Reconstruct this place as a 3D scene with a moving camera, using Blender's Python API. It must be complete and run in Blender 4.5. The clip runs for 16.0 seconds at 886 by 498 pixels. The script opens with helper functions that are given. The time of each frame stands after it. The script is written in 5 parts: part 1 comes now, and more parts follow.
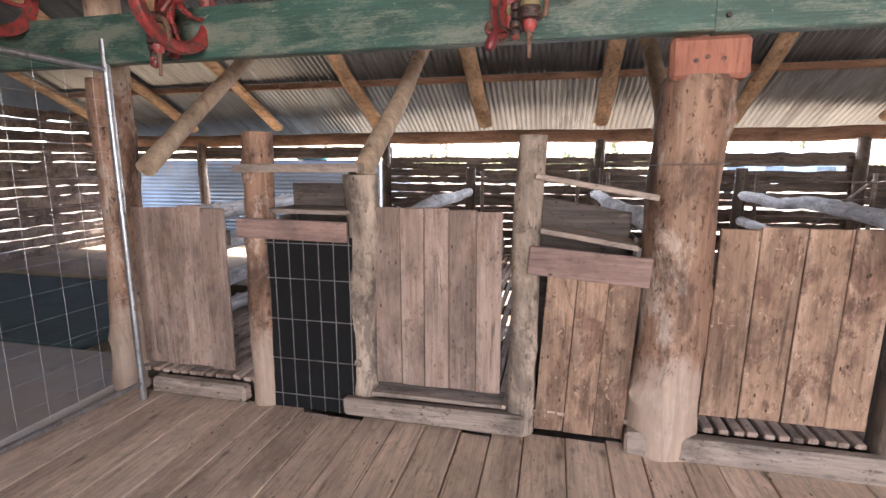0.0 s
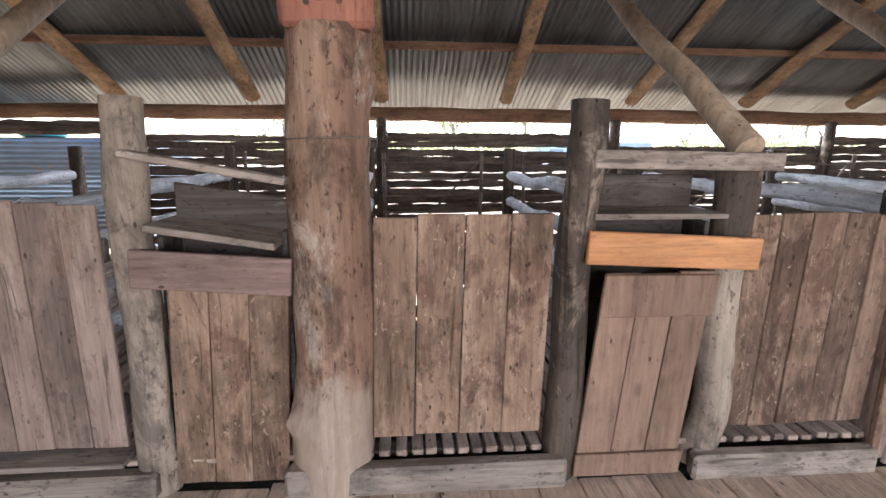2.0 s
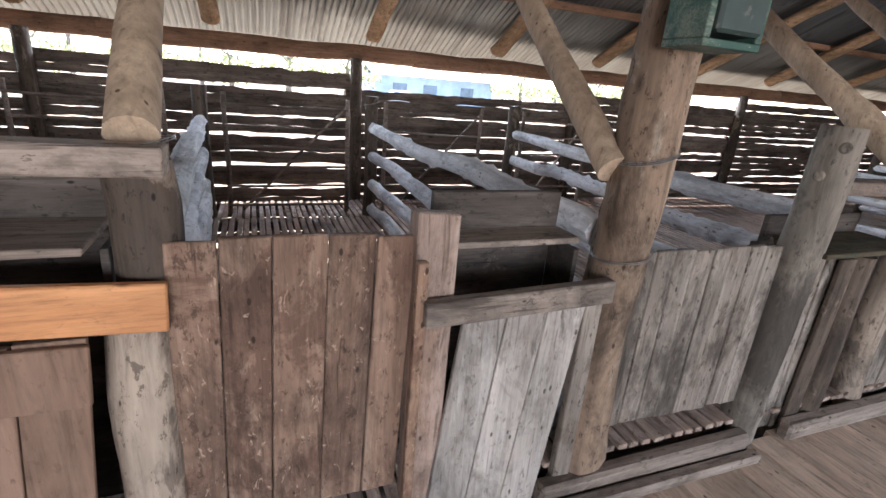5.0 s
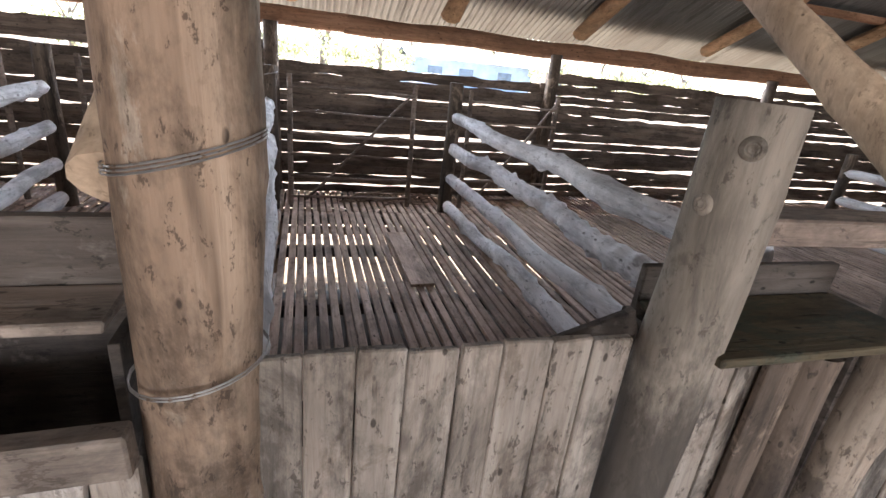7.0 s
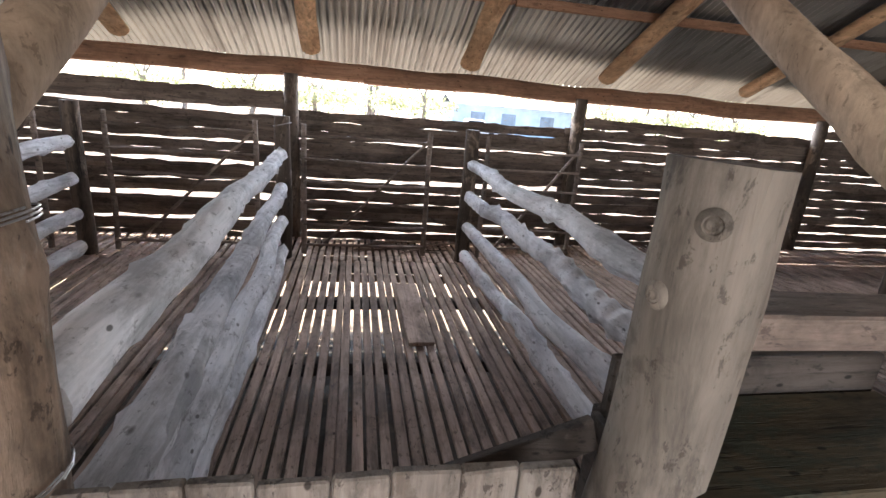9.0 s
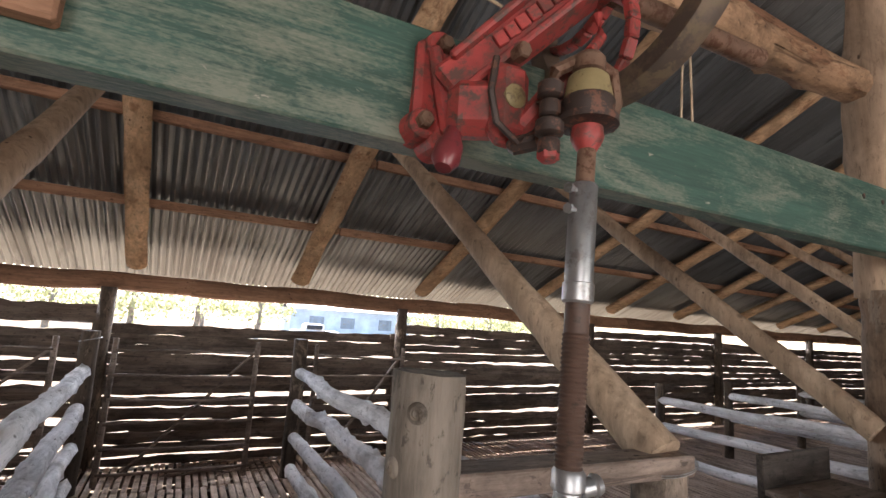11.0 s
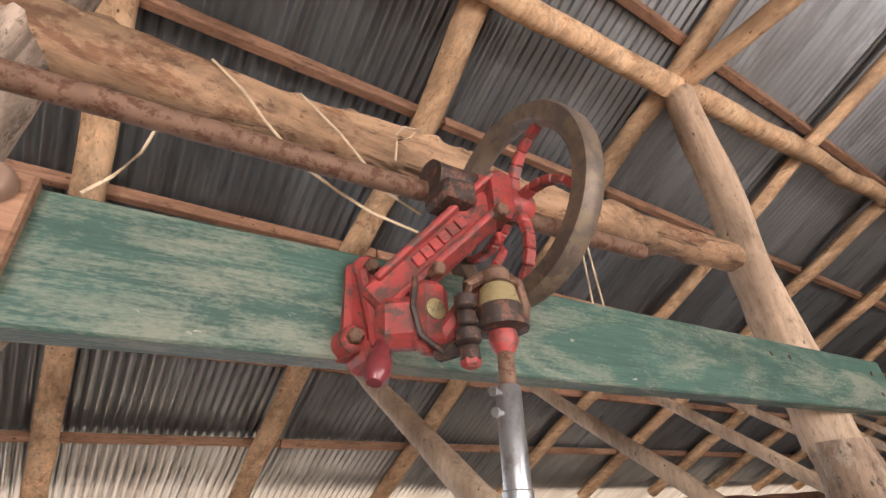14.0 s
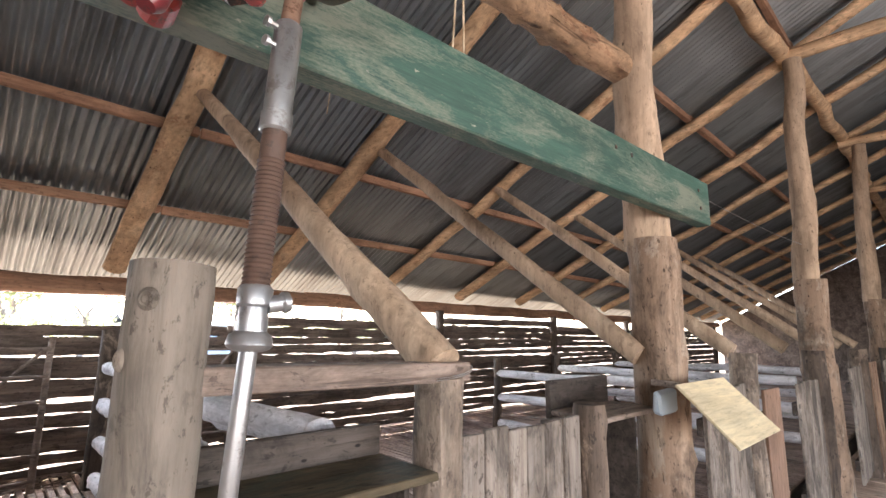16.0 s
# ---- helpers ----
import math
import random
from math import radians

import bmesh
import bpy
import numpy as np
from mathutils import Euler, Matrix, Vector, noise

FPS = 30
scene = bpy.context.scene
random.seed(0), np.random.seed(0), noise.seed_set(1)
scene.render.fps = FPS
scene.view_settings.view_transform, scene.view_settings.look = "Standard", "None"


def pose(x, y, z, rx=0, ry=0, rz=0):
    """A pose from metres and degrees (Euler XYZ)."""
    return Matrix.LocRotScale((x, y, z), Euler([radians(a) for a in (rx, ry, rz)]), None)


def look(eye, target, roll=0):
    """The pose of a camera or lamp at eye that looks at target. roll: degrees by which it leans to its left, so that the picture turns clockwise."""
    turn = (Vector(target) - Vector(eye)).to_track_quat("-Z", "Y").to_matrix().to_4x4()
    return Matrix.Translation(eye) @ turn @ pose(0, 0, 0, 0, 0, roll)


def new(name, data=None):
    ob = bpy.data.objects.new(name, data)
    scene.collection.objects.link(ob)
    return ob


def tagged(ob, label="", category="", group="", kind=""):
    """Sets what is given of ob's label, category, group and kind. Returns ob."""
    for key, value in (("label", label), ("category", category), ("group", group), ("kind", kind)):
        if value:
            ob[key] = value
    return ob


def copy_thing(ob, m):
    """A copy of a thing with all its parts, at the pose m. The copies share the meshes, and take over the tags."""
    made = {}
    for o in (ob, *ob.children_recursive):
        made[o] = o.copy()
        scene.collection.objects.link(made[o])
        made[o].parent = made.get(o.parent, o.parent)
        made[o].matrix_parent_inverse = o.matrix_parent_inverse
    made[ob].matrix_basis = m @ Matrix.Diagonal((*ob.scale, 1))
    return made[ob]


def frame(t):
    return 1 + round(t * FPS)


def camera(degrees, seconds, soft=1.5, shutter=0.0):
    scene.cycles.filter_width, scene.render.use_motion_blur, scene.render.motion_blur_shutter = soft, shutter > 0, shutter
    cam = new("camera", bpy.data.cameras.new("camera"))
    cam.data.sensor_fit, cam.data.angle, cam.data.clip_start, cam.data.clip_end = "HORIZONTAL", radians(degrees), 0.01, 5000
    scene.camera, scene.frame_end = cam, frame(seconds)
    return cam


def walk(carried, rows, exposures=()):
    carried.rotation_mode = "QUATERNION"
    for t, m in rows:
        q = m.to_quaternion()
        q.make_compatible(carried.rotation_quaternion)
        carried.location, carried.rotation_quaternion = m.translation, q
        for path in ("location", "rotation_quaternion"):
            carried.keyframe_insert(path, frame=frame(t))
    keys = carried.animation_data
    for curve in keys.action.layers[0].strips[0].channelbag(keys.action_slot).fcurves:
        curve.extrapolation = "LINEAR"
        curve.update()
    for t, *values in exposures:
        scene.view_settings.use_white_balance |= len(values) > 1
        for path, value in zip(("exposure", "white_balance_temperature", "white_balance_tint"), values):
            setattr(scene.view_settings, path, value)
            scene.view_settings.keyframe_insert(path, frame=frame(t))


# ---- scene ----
cam = camera(85.2, 16.0)
METRES, EYE, TILT, LEAN, TURN = 6.3, 1.55, -10.0, 0.0, 13.0
ROWS = [
    (0.0, 0.0, 0.0, 0.0, 0.0, 0.0, -0.0),
    (0.5, 0.0459, 0.0174, 0.001, -6.59, -0.5, 0.81),
    (1.0, 0.088, 0.0338, -0.0006, -11.06, -1.15, 1.36),
    (1.5, 0.1276, 0.0534, 0.0021, -14.42, -1.79, 2.02),
    (2.0, 0.1725, 0.0673, 0.0071, -17.02, -2.46, 2.62),
    (2.5, 0.2343, 0.0697, 0.0245, -19.25, -3.37, 2.96),
    (3.0, 0.2819, 0.0724, 0.0359, -22.61, -4.93, 2.81),
    (3.5, 0.3342, 0.0854, 0.0376, -27.75, -6.94, 2.23),
    (4.0, 0.3768, 0.0934, 0.0374, -32.21, -8.77, 1.6),
    (4.5, 0.419, 0.0919, 0.0363, -34.07, -9.99, 1.26),
    (5.0, 0.4666, 0.089, 0.0403, -33.72, -10.71, 0.97),
    (7.5, 0.7661, 0.1429, 0.0442, -25.23, -12.33, -1.44),
    (8.0, 0.7839, 0.1537, 0.0467, -21.64, -11.47, -0.98),
]
LATE = [
    (10.5, (4.596, 1.679, 1.777), (5.344, 3.534, 1.76), 4.8),
    (11, (4.599, 1.57, 1.79), (5.522, 3.32, 2.082), 3.9),
    (11.5, (4.594, 1.512, 1.816), (5.591, 3.153, 2.375), 2.3),
    (12, (4.578, 1.481, 1.824), (5.581, 3.033, 2.588), 0.6),
    (12.5, (4.575, 1.488, 1.829), (5.565, 2.978, 2.723), -1.4),
    (13, (4.577, 1.487, 1.83), (5.558, 2.939, 2.794), -2.9),
    (13.5, (4.583, 1.488, 1.829), (5.558, 2.922, 2.826), -3.8),
    (14, (4.596, 1.493, 1.818), (5.573, 2.919, 2.824), -4.2),
    (14.5, (4.588, 1.484, 1.769), (5.592, 2.916, 2.739), -3.4),
    (15, (4.588, 1.479, 1.668), (5.689, 2.928, 2.497), -1.8),
    (15.5, (4.651, 1.44, 1.584), (5.901, 2.879, 2.187), -0.5),
    (16, (4.851, 1.425, 1.511), (6.207, 2.854, 1.856), 0.8),
]
walk(cam, [(t, pose(0, 0, EYE, TILT, LEAN, TURN) @ pose(METRES * x, METRES * y, METRES * z, 90 + pitch, roll, yaw)) for t, x, y, z, yaw, pitch, roll in ROWS] + [(t, look(eye, target, roll)) for t, eye, target, roll in LATE], exposures=[(0.0, 3.05, 6420, 18), (1.5, 2.7, 6130, 13), (2.5, 2.65, 6080, 12), (4.0, 2.6, 6080, 12), (5.0, 2.6, 6030, 12), (7.4, 2.8, 6430, 14), (8.0, 2.75, 6280, 13), (10.5, 2.73, 6650, 16), (11.0, 2.45, 6680, 15), (11.5, 3.0, 6680, 14), (12.2, 2.90, 6620, 17), (12.6, 2.95, 6620, 17), (13.2, 3.28, 6500, 15), (14.5, 3.33, 6750, 18), (16.0, 3.3, 6480, 15)])

# ---- light ----
world = bpy.data.worlds.new("sky")
scene.world = world
world.use_nodes = True
wn = world.node_tree
sky = wn.nodes.new("ShaderNodeTexSky")
sky.sky_type = "NISHITA"
sky.sun_disc = False
sky.sun_elevation = radians(52)
sky.sun_rotation = radians(12)
wn.nodes["Background"].inputs["Strength"].default_value = 0.15
wn.links.new(sky.outputs[0], wn.nodes["Background"].inputs["Color"])
sun = new("sun", bpy.data.lights.new("sun", "SUN"))
sun.data.energy = 4.5
sun.data.angle = radians(0.6)
sun.data.color = (1.0, 0.93, 0.82)
sun.matrix_world = look((2.0, 12.0, 15.0), (0.0, 2.6, 2.7))


def opening_light(x, y, z, w, h, energy, toward):
    """Sky light that comes in through one of the open doorways of the back wall."""
    lamp = new("opening_light", bpy.data.lights.new("opening_light", "AREA"))
    lamp.data.shape = "RECTANGLE"
    lamp.data.size, lamp.data.size_y = w, h
    lamp.data.energy = energy
    lamp.data.color = (1.0, 0.95, 0.92)
    lamp.matrix_world = look((x, y, z), toward)
    return lamp


opening_light(1.3, -4.3, 1.85, 3.0, 1.9, 52, (1.2, 1.0, 0.0))
opening_light(8.0, -4.3, 1.5, 4.0, 2.5, 37, (8.0, 2.6, 1.9))


# sky light through the long gap under the eave
gap = opening_light(8.0, 7.80, 1.80, 33.0, 0.07, 95, (8.0, 6.4, 0.2))
gap.data.color = (0.86, 0.93, 1.0)

# ---- materials ----
def node_mat(name):
    m = bpy.data.materials.new(name)
    m.use_nodes = True
    nt = m.node_tree
    return m, nt, nt.nodes["Principled BSDF"]


def coords(nt, scale, spread=7.0):
    """Object coordinates shifted per object, then scaled."""
    tc = nt.nodes.new("ShaderNodeTexCoord")
    info = nt.nodes.new("ShaderNodeObjectInfo")
    mul = nt.nodes.new("ShaderNodeMath")
    mul.operation = "MULTIPLY"
    mul.inputs[1].default_value = spread
    nt.links.new(info.outputs["Random"], mul.inputs[0])
    add = nt.nodes.new("ShaderNodeVectorMath")
    nt.links.new(tc.outputs["Object"], add.inputs[0])
    nt.links.new(mul.outputs[0], add.inputs[1])
    mp = nt.nodes.new("ShaderNodeMapping")
    mp.inputs["Scale"].default_value = scale
    nt.links.new(add.outputs[0], mp.inputs["Vector"])
    return mp.outputs[0], add.outputs[0], info.outputs["Random"]


def tex(nt, vec, scale, detail=5.0, rough=0.6, dist=0.0):
    n = nt.nodes.new("ShaderNodeTexNoise")
    n.inputs["Scale"].default_value = scale
    n.inputs["Detail"].default_value = detail
    n.inputs["Roughness"].default_value = rough
    n.inputs["Distortion"].default_value = dist
    nt.links.new(vec, n.inputs["Vector"])
    return n.outputs[0]


def ramp(nt, fac, stops):
    r = nt.nodes.new("ShaderNodeValToRGB")
    els = r.color_ramp.elements
    while len(els) < len(stops):
        els.new(0.5)
    for e, (p, c) in zip(els, stops):
        e.position = p
        e.color = (*c, 1) if len(c) == 3 else c
    nt.links.new(fac, r.inputs[0])
    return r.outputs[0]


def grey(v):
    return (v, v, v)


def mix(nt, fac, a, b, mode="MIX"):
    n = nt.nodes.new("ShaderNodeMix")
    n.data_type, n.blend_type = "RGBA", mode
    for sock, v in ((n.inputs[0], fac), (n.inputs[6], a), (n.inputs[7], b)):
        if isinstance(v, (int, float)):
            sock.default_value = v
        elif isinstance(v, tuple):
            sock.default_value = (*v, 1)
        else:
            nt.links.new(v, sock)
    return n.outputs[2]


def bump(nt, bsdf, height, strength, distance=0.004):
    b = nt.nodes.new("ShaderNodeBump")
    b.inputs["Strength"].default_value = strength
    b.inputs["Distance"].default_value = distance
    nt.links.new(height, b.inputs["Height"])
    nt.links.new(b.outputs[0], bsdf.inputs["Normal"])


STRETCH = {"x": (0.07, 1, 1), "y": (1, 0.07, 1), "z": (1, 1, 0.07)}


def wood(name, axis, light, base, dark, patch=None, patch_at=0.55, rough=0.8, knots=0.6, crack=0.6, vary=0.14, grain=26.0, relief=0.6, grime=0.6, fleck=0.0, knot_scale=5.5, band=None):
    """Weathered timber: long grain, cracks, knots, stains of a second colour, grime and pale flecks."""
    m, nt, bsdf = node_mat(name)
    s = STRETCH[axis]
    vec, flat, rnd = coords(nt, s)
    half = nt.nodes.new("ShaderNodeMapping")
    half.inputs["Scale"].default_value = tuple(0.5 if k < 1 else 1.0 for k in s)
    nt.links.new(flat, half.inputs[0])
    half = half.outputs[0]
    fine = tex(nt, vec, grain * 2.2, 8, 0.75, 0.3)
    mid = tex(nt, vec, grain * 0.4, 6, 0.65, 1.0)
    low = tuple(k * 0.6 + d * 0.4 for k, d in zip(base, dark))
    high = tuple(k * 0.35 + d * 0.65 for k, d in zip(base, light))
    col = ramp(nt, mid, [(0.32, low), (0.5, base), (0.66, high)])
    cloud = tex(nt, half, 2.2, 5, 0.6, 0.5)
    col = mix(nt, 0.8, col, ramp(nt, cloud, [(0.36, grey(0.72)), (0.62, grey(1.15))]), "MULTIPLY")
    col = mix(nt, 1.0, col, ramp(nt, fine, [(0.33, grey(0.68)), (0.5, grey(0.99)), (0.67, grey(1.15))]), "MULTIPLY")
    if patch:
        blot = tex(nt, half, 5.0, 9, 0.72, 0.5)
        mask = ramp(nt, blot, [(patch_at - 0.025, grey(0)), (patch_at + 0.035, grey(0.85))])
        col = mix(nt, mask, col, mix(nt, 0.7, patch, ramp(nt, fine, [(0.34, grey(0.5)), (0.62, grey(1.1))]), "MULTIPLY"))
    dirt = ramp(nt, tex(nt, half, 3.4, 8, 0.74, 0.4), [(0.405, grey(0.22)), (0.53, grey(1.0))])
    col = mix(nt, grime, col, dirt, "MULTIPLY")
    spots = ramp(nt, tex(nt, half, 31.0, 6, 0.75, 0.3), [(0.578, grey(0)), (0.62, grey(0.75 * grime + 0.15))])
    col = mix(nt, spots, col, tuple(k * 0.4 for k in dark))
    if fleck:
        chips = ramp(nt, tex(nt, half, 34.0, 4, 0.7, 0.8), [(0.62, grey(0)), (0.67, grey(fleck))])
        col = mix(nt, chips, col, tuple(min(1.0, k * 1.35) for k in light))
    if knots:
        v = nt.nodes.new("ShaderNodeTexVoronoi")
        v.inputs["Scale"].default_value = knot_scale
        nt.links.new(half, v.inputs["Vector"])
        spot = ramp(nt, v.outputs["Distance"], [(0.05, grey(knots)), (0.10, grey(knots * 0.4)), (0.13, grey(0))])
        col = mix(nt, spot, col, tuple(k * 0.35 for k in dark))
    pits = nt.nodes.new("ShaderNodeTexVoronoi")
    pits.inputs["Scale"].default_value = 19.0
    nt.links.new(half, pits.inputs["Vector"])
    few = ramp(nt, tex(nt, half, 6.0, 2, 0.5), [(0.5, grey(0)), (0.56, grey(0.9))])
    hole = ramp(nt, pits.outputs["Distance"], [(0.09, grey(1)), (0.14, grey(0))])
    col = mix(nt, mix(nt, 1.0, few, hole, "MULTIPLY"), col, tuple(k * 0.3 for k in dark))
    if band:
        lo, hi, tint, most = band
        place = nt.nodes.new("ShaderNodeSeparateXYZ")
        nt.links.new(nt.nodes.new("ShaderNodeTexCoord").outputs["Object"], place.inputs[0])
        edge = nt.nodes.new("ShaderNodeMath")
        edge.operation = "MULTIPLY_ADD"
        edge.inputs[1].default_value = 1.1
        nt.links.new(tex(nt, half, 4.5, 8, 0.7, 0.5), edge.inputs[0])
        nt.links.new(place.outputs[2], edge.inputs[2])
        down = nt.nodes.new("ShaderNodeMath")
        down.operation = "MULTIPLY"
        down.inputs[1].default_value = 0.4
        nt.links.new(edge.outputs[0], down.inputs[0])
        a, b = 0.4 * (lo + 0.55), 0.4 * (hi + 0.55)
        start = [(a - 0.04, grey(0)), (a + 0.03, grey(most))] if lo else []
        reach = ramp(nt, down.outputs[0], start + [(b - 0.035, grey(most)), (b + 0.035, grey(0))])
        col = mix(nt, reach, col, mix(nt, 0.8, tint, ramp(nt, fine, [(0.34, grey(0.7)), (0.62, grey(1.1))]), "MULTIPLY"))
    lines = ramp(nt, tex(nt, vec, grain * 1.3, 3, 0.55, 0.5), [(0.30, grey(crack)), (0.37, grey(0))])
    col = mix(nt, lines, col, tuple(k * 0.3 for k in dark))
    val = nt.nodes.new("ShaderNodeHueSaturation")
    mr = nt.nodes.new("ShaderNodeMapRange")
    mr.inputs[3].default_value, mr.inputs[4].default_value = 1 - vary, 1 + vary
    nt.links.new(rnd, mr.inputs[0])
    nt.links.new(mr.outputs[0], val.inputs["Value"])
    nt.links.new(col, val.inputs["Color"])
    nt.links.new(val.outputs[0], bsdf.inputs["Base Color"])
    bsdf.inputs["Roughness"].default_value = rough
    bsdf.inputs["Specular IOR Level"].default_value = 0.3
    hgt = mix(nt, 0.5, fine, mid)
    hgt = mix(nt, lines, hgt, grey(0))
    bump(nt, bsdf, hgt, min(1.0, relief * 1.3), 0.011)
    return m


def paint(name, colour, under, wear, rough=0.5, metal=0.0, scale=14.0, dust=None, stretch=(1, 1, 1), dust_at=0.46, dust_max=0.8, relief=0.35):
    """Old paint or bare metal with worn spots of the layer under it and dust."""
    m, nt, bsdf = node_mat(name)
    vec, flat, rnd = coords(nt, stretch)
    n = tex(nt, vec, scale, 8, 0.7, 0.2)
    mask = ramp(nt, n, [(wear, grey(1)), (wear + 0.08, grey(0))])
    tone = ramp(nt, tex(nt, vec, scale * 0.3, 5, 0.6), [(0.3, tuple(c * 0.72 for c in colour)), (0.7, tuple(min(1, c * 1.2) for c in colour))])
    col = mix(nt, mask, tone, under)
    if dust:
        col = mix(nt, ramp(nt, tex(nt, vec, scale * 0.55, 6, 0.7), [(dust_at, grey(0)), (dust_at + 0.14, grey(dust_max))]), col, dust)
    nt.links.new(col, bsdf.inputs["Base Color"])
    bsdf.inputs["Roughness"].default_value = rough
    bsdf.inputs["Metallic"].default_value = metal
    bump(nt, bsdf, n, relief, 0.003)
    return m


BOARD = wood("weathered_board", "z", vary=0.06, light=(0.45, 0.315, 0.23), base=(0.335, 0.215, 0.146), dark=(0.125, 0.072, 0.048), patch=(0.225, 0.13, 0.09), patch_at=0.55, fleck=0.5, grime=0.6)
BOARD_PALE = wood("pale_board", "z", vary=0.06, light=(0.43, 0.325, 0.265), base=(0.34, 0.245, 0.198), dark=(0.2, 0.138, 0.105), patch=(0.3, 0.2, 0.15), patch_at=0.58, grime=0.45)
BOARD_SILVER = wood("silver_door_board", "z", (0.5, 0.455, 0.415), (0.4, 0.355, 0.318), (0.2, 0.165, 0.14), patch=(0.3, 0.26, 0.225), patch_at=0.58, vary=0.05, grime=0.5)
BOARD_RED = wood("red_brown_board", "z", vary=0.06, light=(0.38, 0.27, 0.2), base=(0.25, 0.158, 0.112), dark=(0.09, 0.053, 0.037), patch=(0.155, 0.09, 0.063), patch_at=0.54, fleck=0.6, grime=0.6)
BOARD_GREY = wood("silvered_board", "z", vary=0.06, light=(0.38, 0.335, 0.29), base=(0.275, 0.232, 0.195), dark=(0.12, 0.093, 0.074), patch=(0.17, 0.135, 0.108), patch_at=0.57, grime=0.8)
DOOR_TAN = wood("tan_door_board", "z", (0.335, 0.216, 0.155), (0.29, 0.183, 0.129), (0.22, 0.134, 0.092), crack=0.35, knots=0.4, vary=0.05, relief=0.15, grime=0.25, grain=16)
PLANK_X = wood("weathered_plank", "x", (0.46, 0.38, 0.32), (0.33, 0.265, 0.22), (0.14, 0.105, 0.085))
PLANK_PINK = wood("pinkish_plank", "x", (0.42, 0.29, 0.25), (0.34, 0.225, 0.19), (0.19, 0.12, 0.1), crack=0.4, grime=0.35)
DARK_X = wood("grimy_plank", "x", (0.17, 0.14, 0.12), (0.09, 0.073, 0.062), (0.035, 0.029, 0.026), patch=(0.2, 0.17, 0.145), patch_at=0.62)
MOSSY = wood("mossy_plank", "x", (0.19, 0.15, 0.095), (0.115, 0.09, 0.055), (0.045, 0.04, 0.025), patch=(0.075, 0.085, 0.06), patch_at=0.52)
PINE = wood("new_pine", "x", (0.66, 0.33, 0.15), (0.57, 0.26, 0.11), (0.44, 0.18, 0.075), crack=0.12, knots=0.8, vary=0.03, relief=0.15, rough=0.6, grime=0.12, knot_scale=12)
POST = wood("red_gum_post", "z", (0.48, 0.33, 0.235), (0.31, 0.185, 0.125), (0.1, 0.053, 0.036), patch=(0.5, 0.39, 0.315), patch_at=0.555, band=(0, 0.5, (0.47, 0.36, 0.285), 0.75), crack=0.4, grain=10, relief=0.6, vary=0.05, grime=0.8)
POST_TAN = wood("tan_trunk_post", "z", (0.44, 0.335, 0.25), (0.27, 0.188, 0.132), (0.09, 0.06, 0.043), patch=(0.4, 0.325, 0.255), patch_at=0.57, crack=0.45, grain=9, relief=0.7, vary=0.05, grime=0.75)
POST_DARK = wood("grimy_post", "z", (0.26, 0.195, 0.15), (0.105, 0.078, 0.06), (0.03, 0.023, 0.019), patch=(0.33, 0.25, 0.19), patch_at=0.58, grain=12)
POST_PALE = wood("pale_post", "z", (0.5, 0.41, 0.325), (0.38, 0.3, 0.235), (0.17, 0.128, 0.1), patch=(0.17, 0.135, 0.11), patch_at=0.55, grain=10, vary=0.1, grime=0.7)
POST_GREY = wood("silver_grey_post", "z", (0.38, 0.335, 0.285), (0.275, 0.236, 0.195), (0.11, 0.09, 0.072), patch=(0.15, 0.127, 0.104), patch_at=0.565, crack=0.25, grain=7, vary=0.04, grime=0.55, knots=0.5, relief=0.5, knot_scale=7)
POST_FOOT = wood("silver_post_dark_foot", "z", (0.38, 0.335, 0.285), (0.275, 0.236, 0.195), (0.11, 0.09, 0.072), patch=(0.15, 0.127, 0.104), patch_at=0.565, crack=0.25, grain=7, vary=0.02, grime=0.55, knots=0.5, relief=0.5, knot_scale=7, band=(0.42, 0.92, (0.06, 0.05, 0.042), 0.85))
NOTCH = wood("cut_face", "z", (0.52, 0.24, 0.16), (0.44, 0.185, 0.125), (0.31, 0.12, 0.08), crack=0.2, knots=0, vary=0.05, grime=0.2)
RAFTER = wood("rafter_pole", "y", (0.82, 0.6, 0.385), (0.68, 0.455, 0.27), (0.3, 0.165, 0.09), patch=(0.44, 0.245, 0.138), patch_at=0.6, crack=0.4, grain=14, grime=0.4)
PURLIN = wood("sawn_purlin", "x", (0.46, 0.28, 0.18), (0.36, 0.2, 0.125), (0.17, 0.09, 0.055), crack=0.3, grime=0.4)
PLATE = wood("plate_log", "x", (0.5, 0.34, 0.22), (0.39, 0.25, 0.15), (0.13, 0.068, 0.04), patch=(0.24, 0.125, 0.07), patch_at=0.54, crack=0.9, grain=9, relief=1.0)
BRACE = wood("brace_pole", "z", (0.6, 0.465, 0.34), (0.48, 0.355, 0.25), (0.24, 0.165, 0.11), crack=0.3, grain=10, grime=0.35, vary=0.1)
RAIL = wood("whitewashed_rail", "y", (0.86, 0.85, 0.86), (0.76, 0.74, 0.755), (0.4, 0.365, 0.36), patch=(0.82, 0.81, 0.83), patch_at=0.5, crack=0.4, grain=9, grime=0.5, vary=0.1, knots=0.85, knot_scale=11)
BATTEN = wood("floor_batten", "y", (0.56, 0.43, 0.35), (0.43, 0.32, 0.26), (0.2, 0.14, 0.11), crack=0.4)
FLOOR = wood("board_floor", "y", (0.78, 0.63, 0.5), (0.7, 0.54, 0.42), (0.38, 0.28, 0.21), patch=(0.58, 0.45, 0.35), patch_at=0.6, crack=0.5, vary=0.07, grime=0.28)
